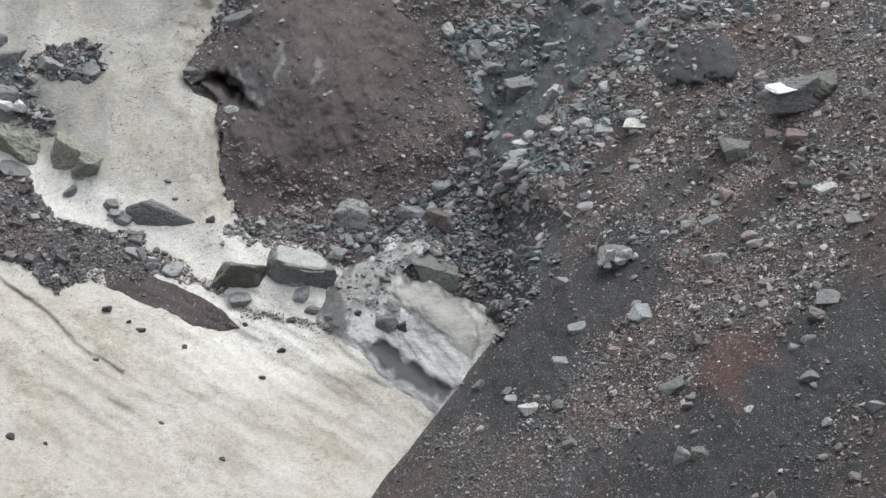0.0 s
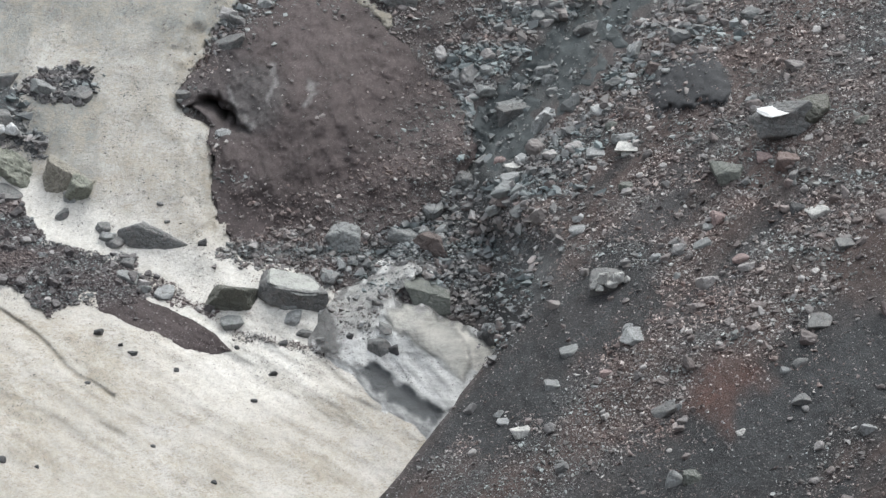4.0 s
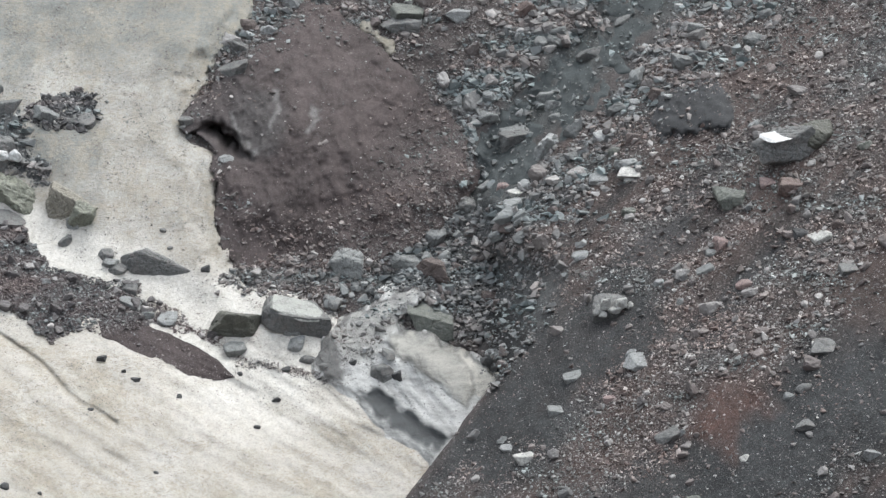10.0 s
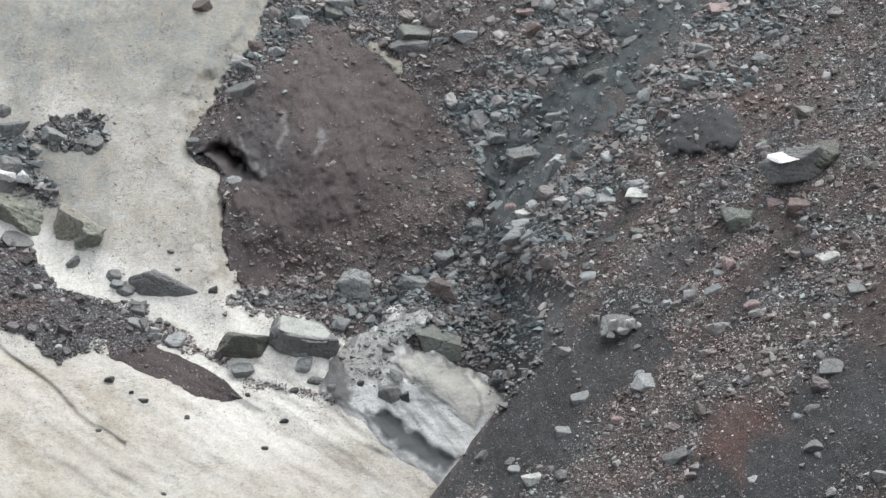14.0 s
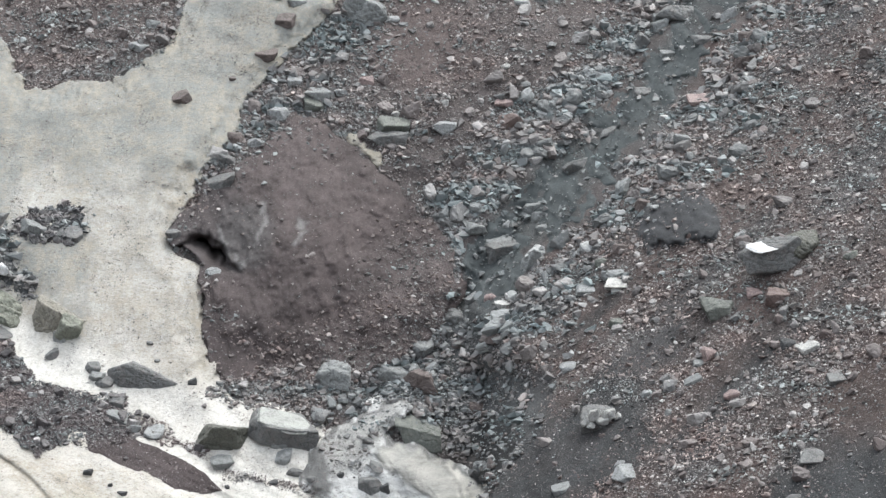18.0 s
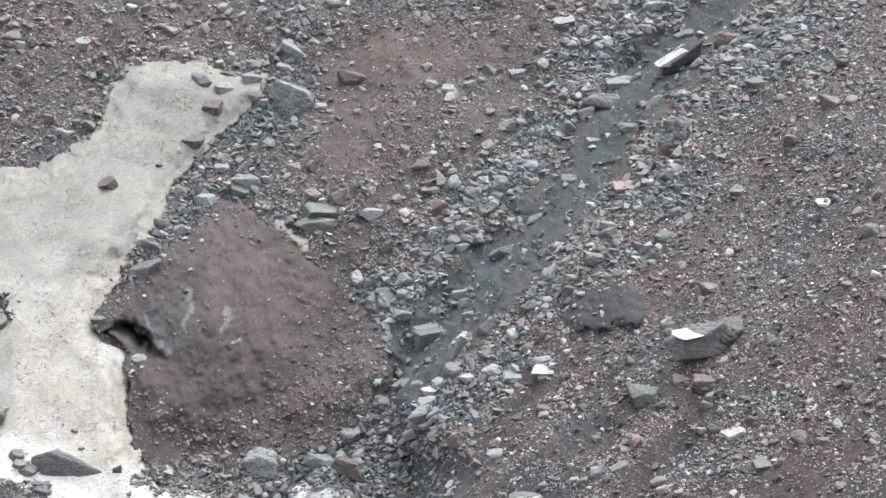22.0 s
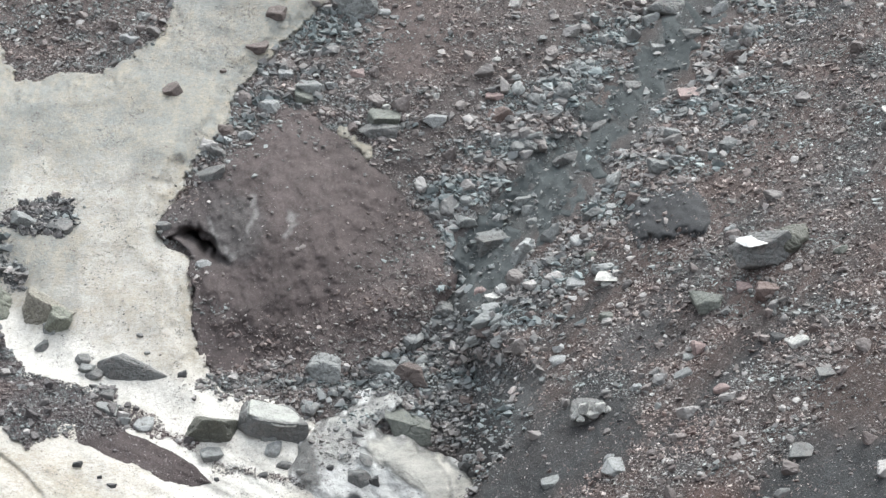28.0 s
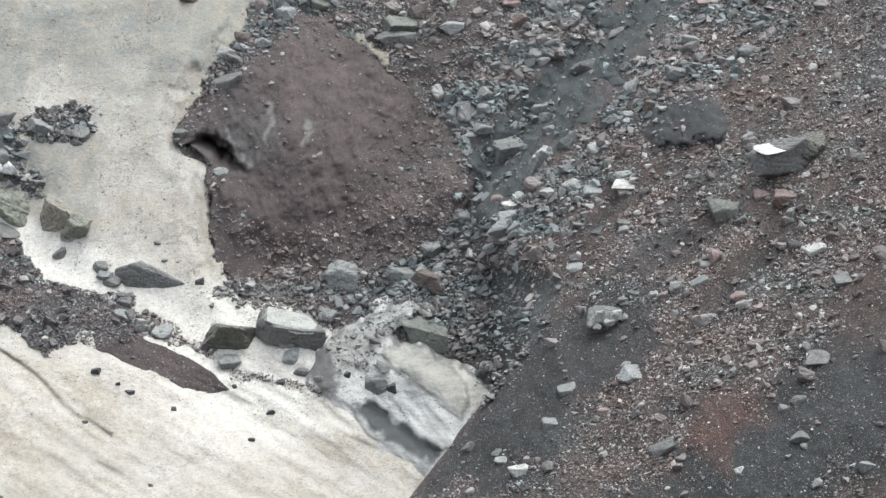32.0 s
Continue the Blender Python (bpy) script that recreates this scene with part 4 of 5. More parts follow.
def cut_stone(rng, shape, fineness):
    """A stone split along planes, within a box from -1 to 1, its edges slightly worn."""
    ways, tri = BALLS[fineness]
    planes = []
    lean = {"slab": 0.17, "box": 0.08, "taper": 0.10}.get(shape, 0.24)
    for axis in range(3):
        for sign in (-1, 1):
            nrm = np.zeros(3)
            nrm[axis] = sign
            planes.append((nrm + lean * rng.normal(size=3), rng.uniform(0.82, 1.0)))
    for _ in range({"round": 13, "box": 3, "taper": 5, "slab": 8}.get(shape, 9)):
        nrm = rng.normal(size=3) * ((1, 1, 0.35) if shape == "slab" else (1, 1, 1))
        planes.append((nrm, rng.uniform(0.85, 1.05) if shape == "round" else rng.uniform(0.8, 1.25)))
    if shape == "peak":
        for k in range(5):
            a = k * 1.257 + rng.uniform(-0.4, 0.4)
            planes.append(((math.cos(a), math.sin(a), 0.75), rng.uniform(0.42, 0.62)))
    if shape == "taper":
        planes += [((0.50, 0.1, 1.0), 0.42), ((0.15, -0.5, 0.8), 0.78), ((-0.9, 0.1, 0.6), 0.85)]
    total = 0
    for nrm, far in planes:
        nrm = np.array(nrm) / np.linalg.norm(nrm)
        total = total + np.exp(-26 * far / np.maximum(ways @ nrm, 0.05))
    return ways * (-np.log(total) / 26)[:, None], tri


def fine_stone(rng, flat, i):
    """A larger stone with chipped edges."""
    co, tri = cut_stone(rng, ("slab", "block", "round", "block")[i % 4], 3)
    me = bpy.data.meshes.new("stone")
    me.from_pydata(co * (0.56, 0.44, 0.8 * flat) + 0.018 * rng.normal(size=co.shape), [], tri)
    return me


rng = np.random.default_rng(23)
FINE = [fine_stone(rng, f, i) for i, f in enumerate((0.3, 0.36, 0.42, 0.5, 0.34, 0.58, 0.4, 0.46, 0.32, 0.54))]


def coated(mat):
    out = []
    for me in FINE:
        me = me.copy()
        me.materials.append(mat)
        out.append(me)
    return out


def strew(name, count, where, smallest, biggest, power, mat, label, group, seed, box=(-32, 34, -17, 22), loose=0.4, apart=0.35):
    """Stones as things of their own."""
    rng = np.random.default_rng(seed)
    x, z = scatter_places(count, where, rng, box)
    size = np.minimum(smallest * (1 - rng.uniform(size=count)) ** (-1 / power), biggest)
    size = size * smooth(-22, 6, z) ** 0.3  # the debris gets finer down the slope
    n = normals(x, z)
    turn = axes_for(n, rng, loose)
    at = np.stack([x, surface(x, z), z], -1) + n * (0.06 * size)[:, None]
    meshes = coated(mat)
    for i in range(count):
        ob = new(name, meshes[int(rng.integers(0, len(meshes)))])
        m = Matrix([[*(turn[i][r] * size[i]), at[i][r]] for r in range(3)] + [[0, 0, 0, 1]])
        ob.matrix_world = m
        tagged(ob, label, "stone", group)


strew("grey_stone", 290, lambda x, z: clear(x, z) * near_gully(x, z), 0.42, 1.1, 2.8, M_GREY, "angular grey stone lying beside the rockfall cleft", "stones beside the cleft", 31)
strew("brown_stone", 290, lambda x, z: clear(x, z) * gully_free(x, z) * right_side(x, z) * (0.2 + 0.8 * lay(x, z)), 0.4, 0.9, 2.6, M_MIXED, "angular brown-grey stone on the scree slope", "stones on the scree slope", 32)
strew("weathered_stone", 290, lambda x, z: clear(x, z) * gully_free(x, z) * (1 - right_side(x, z)) * (z > -6), 0.36, 0.9, 2.8, M_MIXED, "weathered stone on the upper slope", "stones on the upper slope", 33)
strew("dark_stone", 90, lambda x, z: (band_off(x, z) > 0.5) * 1.0, 0.38, 0.8, 2.4, M_DARK, "dark stone in the rubble band on the snow", "stones in the rubble band", 34, box=(-36, -5, -18, 2))


strew("flat_stone", 280, lambda x, z: clear(x, z) * gully_free(x, z) * right_side(x, z) * (z < 0) * (0.25 + 0.75 * lay(x, z)), 0.26, 0.6, 2.6, M_MIXED, "small flat stone on the lower scree flank", "small stones on the lower flank", 35)
strew("rubble_stone", 130, lambda x, z: np.maximum(oval(x, z, 1.73, -8.45, 4.6, 2.6) * (poly_sd(x, z, CREST) < 0.3), oval(x, z, -7.0, -7.2, 5.0, 1.2)) * smooth(0.2, -0.2, ice_off(x, z)) * smooth(0.2, 0.0, snow_off(x, z)), 0.26, 0.6, 2.6, M_MIXED, "brown-grey stone in the rubble at the foot of the mound", "stones in the rubble below the mound", 36, box=(-14, 8, -12, -4))


# rubble that lies on the snow in patches
heap("rubble_patch", 1500, lambda x, z: oval(x, z, -20.94, 1.33, 2.1, 1.0), 0.10, 0.5, 1.9, M_DARK_J, "patch of dark rubble stranded on the snow", "rubble", 41, 0.6, box=(-30, -14, -3, 8), shapes=BLOCKS)
heap("rubble_edge", 1500, lambda x, z: (poly_sd(x, z, RUBBLE_BANK) > -0.15) * (poly_sd(x, z, OUTCROP) < 0.3), 0.13, 0.8, 1.9, M_SLATE_J, "dark crumbling rubble above the outcrop", "rubble", 42, box=(-33, -18, -8, 8))
heap("red_rubble", 2600, lambda x, z: oval(x, z, -7.86, -7.00, 4.2, 1.0) * smooth(0.2, -0.2, ice_off(x, z)), 0.10, 0.5, 2.2, M_MIXED_J, "red-brown rubble at the foot of the mound", "rubble", 43, box=(-20, 6, -12, -3))
heap("dark_rubble", 1500, lambda x, z: oval(x, z, 1.73, -8.45, 4.6, 2.6) * (poly_sd(x, z, CREST) < 0.3) * smooth(0.2, -0.2, ice_off(x, z)), 0.12, 0.7, 2.2, M_GREY_J, "dark grey rubble in the hollow below the cleft", "rubble", 44, raised=0.15, box=(-6, 10, -12, -2))
heap("mound_edge_stones", 900, lambda x, z: smooth(0.5, 0.1, np.abs(mound_off(x, z) - 0.5)) * smooth(-4, -7, x) * (poly_sd(x, z, CAVE) < -0.3), 0.08, 0.4, 2.0, M_MIXED_J, "brown stones along the ragged edge of the mound", "stones", 45, box=(-22, -3, -9, 9))


# ---- boulders ----
def tinted(name, colour, gloss=0.45, spot=(0.5, 0.48, 0.45), amount=0.25, crack=0.7):
    """Rock of one colour with grain, cracks and lichen or dust patches."""
    m, n, l, b = material(name)
    vec = n.new("ShaderNodeTexCoord").outputs["Object"]
    grain, mid = noise_node(n, l, 11, 9, 0.72, vec), noise_node(n, l, 2.4, 7, 0.65, vec)
    c = mix(n, l, "MULTIPLY", 1.0, colour, ramp(n, l, grain, [(0.28, grey3(0.5)), (0.5, grey3(1.0)), (0.75, grey3(1.4))]))
    c = mix(n, l, "MIX", ramp(n, l, mid, [(0.48, grey3(0)), (0.66, grey3(amount + 0.15))]), c, spot)
    line = noise_node(n, l, 1.5, 5, 0.55, vec)
    c = mix(n, l, "MULTIPLY", 1.0, c, ramp(n, l, line, [(0.46, grey3(1.0)), (0.495, grey3(crack)), (0.505, grey3(crack)), (0.53, grey3(1.05))]))
    l.new(c, b.inputs["Base Color"])
    l.new(ramp(n, l, mid, [(0.3, grey3(gloss)), (0.7, grey3(gloss + 0.25))]), b.inputs["Roughness"])
    bump(n, l, b, grain, 0.6, 0.08)
    return m


SLATE_R = tinted("slate_rock", (0.135, 0.137, 0.135), spot=(0.2, 0.17, 0.16))
GREEN_R = tinted("green_grey_rock", (0.118, 0.126, 0.112), spot=(0.24, 0.24, 0.21))
MOSS_R = tinted("olive_rock", (0.092, 0.093, 0.078), spot=(0.12, 0.11, 0.09))
PALE_R = tinted("pale_grey_rock", (0.26, 0.267, 0.267), spot=(0.12, 0.12, 0.12))
WHITE_R = tinted("white_rock", (0.45, 0.445, 0.425), 0.5, (0.17, 0.17, 0.165), 0.5)
RED_R = tinted("red_brown_rock", (0.142, 0.102, 0.092), spot=(0.13, 0.105, 0.1))
PINK_R = tinted("pink_grey_rock", (0.25, 0.185, 0.175), spot=(0.14, 0.12, 0.12))
BROWN_R = tinted("brown_rock_face", (0.105, 0.082, 0.076), spot=(0.17, 0.14, 0.13))
GREY_R = tinted("mid_grey_rock", (0.205, 0.212, 0.21), spot=(0.24, 0.24, 0.23))
OUTCROP_R = tinted("green_outcrop_rock", (0.19, 0.195, 0.158), spot=(0.115, 0.125, 0.098), amount=0.5, crack=0.65)
TAN_R = tinted("tan_outcrop_rock", (0.24, 0.222, 0.185), spot=(0.15, 0.145, 0.12), amount=0.4, crack=0.65)
STONE_R = tinted("light_grey_rock", (0.32, 0.325, 0.305), spot=(0.40, 0.40, 0.375))
BLACK_R = tinted("black_earth", (0.058, 0.059, 0.061), 0.6, (0.075, 0.07, 0.07))
CAP = tinted("old_snow", (0.66, 0.66, 0.66), 0.5, (0.4, 0.39, 0.38), crack=0.9)


def rock_mesh(w, d, h, shape, seed):
    """A split and weathered boulder."""
    rng = np.random.default_rng(seed)
    co, tri = cut_stone(rng, shape, 5 if w > 2 else 4 if w > 0.9 else 3)
    co = co * (w / 2, d / 2, h / 2)
    out = co / np.linalg.norm(co, axis=1, keepdims=True)
    size = min(w, h) ** 0.8
    for k, p in enumerate(co):
        q = Vector(p) * 1.1 + Vector((seed * 3.1, 0, 0))
        beds = noise.noise(Vector((q.x * 0.6, q.y * 0.6, q.z * 6 + q.x * 0.8)))
        push = 0.06 * noise.noise(q * 1.3) + 0.014 * beds + 0.022 * noise.noise(q * 5) + 0.011 * noise.noise(q * 13) - 0.035 * max(0, 0.16 - abs(noise.noise(q * 2.1))) / 0.16
        co[k] = p + out[k] * (size * push)
    me = bpy.data.meshes.new("rock")
    me.from_pydata(co, [], tri)
    return me


def boulder(x, z, w, h, mat, label, shape="block", tilt=0, deep=0.9, seed=1, lift=-0.12, name="boulder", category="boulder", of=surface):
    me = rock_mesh(w, deep * w, h, shape, seed)
    me.name = name
    me.materials.append(mat)
    ob = new(name, me)
    n = normals(np.array([x]), np.array([z]), 0.5, of)[0]
    y = float(of(np.array([x]), np.array([z]))[0])
    at = Vector((x, y, z)) + Vector(n) * lift * h
    ob.matrix_world = Matrix.Translation(at) @ pose(0, 0, 0, {"slab": 24, "box": 24, "taper": 4}.get(shape, 10), tilt, (seed * 37) % 30 - 15)
    return tagged(ob, label, category)


def behind_boulder(*values):
    """A boulder on the ice or snow behind the flank's lip."""
    return boulder(*values, of=bed_surface)


boulder(-14.75, -6.27, 4.5, 1.75, SLATE_R, "long dark slate boulder lying on the snow", "taper", 15, 0.3, 3)
boulder(-10.75, -9.20, 3.0, 1.9, MOSS_R, "olive-dark boulder half sunk in snow", "block", 10, 0.6, 19)
boulder(-4.74, -6.48, 2.31, 1.87, GREY_R, "rounded grey boulder at the foot of the mound", "round", 0, 0.8, 11)
boulder(-1.60, -6.51, 1.94, 1.13, GREY_R, "grey boulder among rubble", "round", 5, 0.8, 12)
boulder(0.03, -6.86, 2.06, 1.37, BROWN_R, "brown boulder in the dark rubble", "block", 0, 0.8, 13)
boulder(0.03, -9.18, 2.15, 1.04, GREEN_R, "green-grey boulder above the ice bank", "slab", 8, 0.8, 14)
boulder(2.97, -8.12, 1.11, 0.68, BROWN_R, "brown stone in the dark rubble", "block", 10, 0.8, 15)
boulder(3.82, -2.49, 0.82, 0.69, PINK_R, "pinkish stone beside the cleft", "block", -10, 0.8, 16)
boulder(4.56, -2.71, 1.00, 0.47, WHITE_R, "white stone beside the cleft", "slab", -6, 0.8, 17)
boulder(12.38, 2.68, 1.26, 0.95, BROWN_R, "brown boulder on the scree slope", "block", 0, 0.8, 21)
boulder(15.18, -1.66, 1.50, 1.21, GREEN_R, "green-grey boulder on the red-brown scree", "block", -5, 0.8, 22)
boulder(17.91, -0.83, 1.53, 1.25, RED_R, "red-brown boulder on the scree", "block", 12, 0.8, 23)
boulder(17.01, -0.71, 1.03, 0.46, PINK_R, "flat pinkish stone on the scree", "slab", 8, 0.8, 24)
boulder(14.35, -3.50, 0.90, 0.96, PINK_R, "pink-grey upright stone on the scree", "round", 10, 0.8, 25)
boulder(18.91, -2.65, 1.21, 0.44, WHITE_R, "white flat stone on the scree", "slab", -18, 0.7, 26)
boulder(19.66, -2.09, 0.77, 0.77, BROWN_R, "brown stone leaning on a white one", "block", 20, 0.8, 27)
boulder(17.92, -2.65, 0.83, 0.66, BLACK_R, "black stone on the scree", "block", 0, 0.8, 28)
boulder(19.72, -3.66, 1.18, 0.43, SLATE_R, "dark flat stone on the scree", "slab", -4, 0.8, 29)
boulder(15.08, -4.91, 0.82, 0.49, PINK_R, "pinkish stone on the brown scree", "block", -25, 0.8, 30)
boulder(13.85, -3.95, 0.73, 0.45, GREY_R, "grey stone on the brown scree", "slab", 0, 0.8, 31)
boulder(9.91, -8.47, 1.31, 0.49, PALE_R, "pale flat stone on the dark slope", "slab", 4, 0.8, 34)
boulder(9.57, -8.22, 0.55, 0.55, PALE_R, "pale stone on the dark slope", "block", 0, 0.8, 35)
boulder(6.81, -9.50, 1.11, 0.36, GREY_R, "flat grey stone on the dark slope", "slab", -10, 0.8, 36)
boulder(4.34, -12.74, 0.92, 0.65, WHITE_R, "white stone on the dark slope", "block", 0, 0.8, 37)
boulder(3.40, -12.24, 0.82, 0.60, GREY_R, "grey stone on the dark slope", "peak", 0, 0.8, 38)
boulder(3.49, -12.52, 0.77, 0.25, PALE_R, "thin pale slab on the dark slope", "slab", 0, 0.8, 39)
boulder(13.91, -10.82, 0.76, 0.40, WHITE_R, "white stone on the dark slope", "peak", 0, 0.8, 40)
boulder(10.85, -10.81, 1.31, 0.63, SLATE_R, "dark slab tilted against the slope", "slab", -32, 0.6, 41)
boulder(11.41, -10.59, 0.36, 0.57, PALE_R, "pale stone beside a dark slab", "block", -20, 0.8, 42)
boulder(10.82, -12.99, 0.86, 1.01, GREY_R, "grey stone with a rounded top on the dark slope", "round", 0, 0.7, 43)
boulder(11.61, -12.80, 0.91, 1.01, GREEN_R, "green-grey stone on the dark slope", "round", -10, 0.7, 44)
boulder(17.87, -6.69, 1.45, 0.57, SLATE_R, "long dark stone on the slope", "slab", -6, 0.7, 45)
boulder(17.59, -6.58, 0.42, 0.21, WHITE_R, "small white stone by a dark one", "slab", 0, 0.8, 46)
boulder(18.81, -9.85, 0.83, 0.63, PALE_R, "pale stone on the dark slope", "block", 0, 0.8, 47)
boulder(16.77, -8.16, 0.82, 0.56, SLATE_R, "dark stone on the slope", "round", 0, 0.8, 48)
boulder(16.59, -9.36, 1.01, 0.55, SLATE_R, "dark stone low on the slope", "round", 0, 0.8, 49)
boulder(16.13, -8.55, 0.51, 0.36, GREY_R, "grey stone on the slope", "block", 0, 0.8, 50)
behind_boulder(2.90, -11.17, 1.27, 0.91, SLATE_R, "dark stone overhanging the ice", "block", 20, 0.8, 51)
behind_boulder(3.22, -10.78, 1.09, 0.61, PALE_R, "pale stone at the lip of the bank", "block", -5, 0.8, 52)
boulder(5.41, 6.79, 1.62, 1.08, RED_R, "orange-brown block among grey stones", "block", 10, 0.7, 53)
boulder(10.30, 9.47, 2.07, 1.45, PALE_R, "pale pointed boulder beside the cleft", "peak", -20, 0.6, 54)
boulder(-3.51, 13.12, 3.13, 2.71, GREY_R, "big grey boulder at the top of the snow", "block", 10, 0.7, 56)
boulder(17.33, 14.16, 2.00, 0.93, GREY_R, "grey ledge rock in the cleft", "box", -4, 0.6, 58)
boulder(16.17, 13.03, 2.83, 1.27, SLATE_R, "dark humped rock in the cleft", "round", 8, 0.7, 59)
boulder(-10.38, 16.12, 1.02, 0.73, PALE_R, "pale stone at the tip of the snow", "round", 0, 0.8, 60)
boulder(-9.09, 14.30, 1.35, 0.93, SLATE_R, "dark stone on the snow tongue", "round", 0, 0.8, 61)
boulder(-7.50, 14.71, 1.22, 0.72, BROWN_R, "brown stone at the edge of the snow", "block", 0, 0.8, 62)
boulder(-7.65, 13.85, 1.35, 0.71, GREY_R, "grey stone at the edge of the snow", "slab", 0, 0.8, 63)
boulder(-5.96, 14.47, 1.43, 0.93, GREY_R, "grey stone between snow and scree", "block", 10, 0.8, 64)
boulder(-8.32, 12.70, 1.41, 0.78, BROWN_R, "brown stone sunk in the snow edge", "slab", -6, 0.8, 65)
boulder(-9.38, 10.64, 1.39, 0.56, BROWN_R, "flat brown stone on the snow", "slab", -12, 0.8, 66)
boulder(-14.30, 8.10, 1.29, 0.75, BROWN_R, "brown stone alone on the snow tongue", "slab", -15, 0.8, 67)
boulder(-11.41, 9.24, 0.48, 0.31, BROWN_R, "small brown stone on the snow tongue", "slab", 0, 0.8, 68)
boulder(-8.50, 7.19, 1.50, 1.02, PALE_R, "pale grey block at the tip of the mound", "block", 8, 0.8, 69)
boulder(-11.03, 5.75, 1.42, 1.21, BROWN_R, "brown boulder between snow and mound", "round", 0, 0.8, 70)
boulder(-9.78, 5.53, 0.94, 0.88, PALE_R, "pale greenish stone beside the mound", "round", 0, 0.8, 71)
boulder(-11.42, 4.67, 1.20, 0.80, SLATE_R, "dark stone at the edge of the snow", "block", 0, 0.8, 72)
boulder(-11.64, 3.60, 1.98, 0.66, SLATE_R, "dark slab at the edge of the mound", "slab", -22, 0.8, 73)
boulder(-14.14, 0.81, 0.97, 0.71, SLATE_R, "dark stone at the corner of the mound", "round", 0, 0.8, 74)
boulder(-11.73, -1.15, 0.96, 0.58, PALE_R, "pale stone in front of the hollow", "round", 0, 0.8, 75)
boulder(-1.65, 6.59, 2.23, 0.81, GREEN_R, "pale green-grey slab on the scree", "slab", 2, 0.7, 76)
boulder(-1.87, 5.89, 2.22, 1.08, SLATE_R, "dark boulder under a green-grey slab", "block", 6, 0.7, 77)
boulder(1.54, 6.53, 1.49, 0.68, PALE_R, "pale stone on the scree", "round", 0, 0.8, 78)
boulder(4.93, -0.26, 3.12, 1.49, SLATE_R, "wet dark ledge in the cleft", "block", -6, 0.5, 79)
boulder(6.15, -0.70, 1.27, 1.33, GREY_R, "grey slab standing in the cleft", "slab", -50, 0.6, 80)
boulder(1.88, -3.83, 1.72, 1.40, SLATE_R, "dark boulder at the foot of the cleft", "round", 0, 0.8, 81)
boulder(4.79, 0.32, 3.20, 0.52, GREY_R, "grey ledge across the cleft", "slab", -3, 0.6, 82)
behind_boulder(-2.76, -11.29, 1.32, 1.02, SLATE_R, "dark boulder on the grey ice", "round", 0, 0.8, 83)
behind_boulder(-1.95, -11.53, 0.60, 0.66, BLACK_R, "black stone on the grey ice", "block", 0, 0.8, 84)
boulder(-17.93, -5.90, 0.87, 0.62, SLATE_R, "dark stone beside the long boulder", "block", 0, 0.8, 85)
boulder(-16.48, -7.46, 1.10, 0.68, SLATE_R, "dark stone on the rubble band", "block", 10, 0.8, 86)
boulder(-12.47, -6.59, 0.56, 0.49, BLACK_R, "black stone at the end of the long boulder", "block", 0, 0.8, 87)
boulder(-10.50, -10.18, 1.32, 0.72, GREY_R, "broken grey stone below the olive boulder", "block", 0, 0.8, 88)
boulder(-7.40, -9.50, 0.73, 0.42, GREY_R, "grey stone below the pale slab", "slab", 0, 0.8, 89)
boulder(-24.32, -0.57, 1.79, 1.53, SLATE_R, "dark crumbling rock above the outcrop", "block", 10, 0.8, 93)
boulder(-24.45, -0.95, 1.2, 0.7, CAP, "patch of clean snow on dark rock", "round", 0, 0.5, 94, 0.35, "snow_patch", "snow")
boulder(-23.45, -1.05, 0.8, 0.7, CAP, "patch of clean snow on dark rock", "round", 20, 0.5, 95, 0.45, "snow_patch", "snow")
boulder(-25.32, 2.35, 0.98, 1.17, SLATE_R, "dark stone at the snow edge", "round", 0, 0.8, 96)
boulder(-24.51, 1.48, 1.62, 1.30, SLATE_R, "dark stone among rubble on the snow", "block", 0, 0.8, 97)
boulder(-22.0, 1.15, 1.7, 0.8, GREY_R, "grey boulder in a rubble patch on the snow", "block", 20, 0.8, 98)
boulder(-20.0, 0.85, 1.6, 0.65, SLATE_R, "dark boulder in a rubble patch on the snow", "slab", 0, 0.8, 99)
boulder(-23.53, -4.11, 1.75, 0.56, SLATE_R, "dark rock edge above the rubble band", "slab", 28, 0.8, 103)
boulder(-19.91, -4.34, 0.75, 0.87, GREY_R, "grey stone at the foot of the outcrop", "block", 0, 0.8, 104)
boulder(-20.15, -5.18, 0.68, 0.68, SLATE_R, "dark stone at the foot of the outcrop", "block", 0, 0.8, 105)
boulder(-17.37, -10.30, 0.59, 0.53, BLACK_R, "black stone on the lower snow", "block", 0, 0.8, 106)
boulder(-15.42, -11.21, 0.44, 0.44, BLACK_R, "small black stone on the lower snow", "block", 0, 0.8, 107)
boulder(-8.21, -12.47, 0.45, 0.39, BLACK_R, "small black stone on the lower snow", "block", 0, 0.8, 108)
boulder(-9.12, -13.46, 0.38, 0.35, BLACK_R, "small black stone on the lower snow", "block", 0, 0.8, 109)
boulder(-13.19, -11.99, 0.32, 0.21, BLACK_R, "small black stone on the lower snow", "slab", 0, 0.8, 110)
boulder(-17.47, -12.16, 0.37, 0.23, BLACK_R, "small black stone on the lower snow", "slab", 0, 0.8, 111)
boulder(-20.88, -14.62, 0.50, 0.39, BLACK_R, "small black stone on the lower snow", "round", 0, 0.8, 112)
boulder(-10.72, -16.22, 0.34, 0.28, BLACK_R, "small black stone on the lower snow", "round", 0, 0.8, 113)
boulder(-13.88, -14.76, 0.31, 0.20, BLACK_R, "small black stone on the lower snow", "slab", 0, 0.8, 114)
boulder(-7.82, -11.23, 0.54, 0.36, BLACK_R, "small black stone on the lower snow", "block", 0, 0.8, 115)
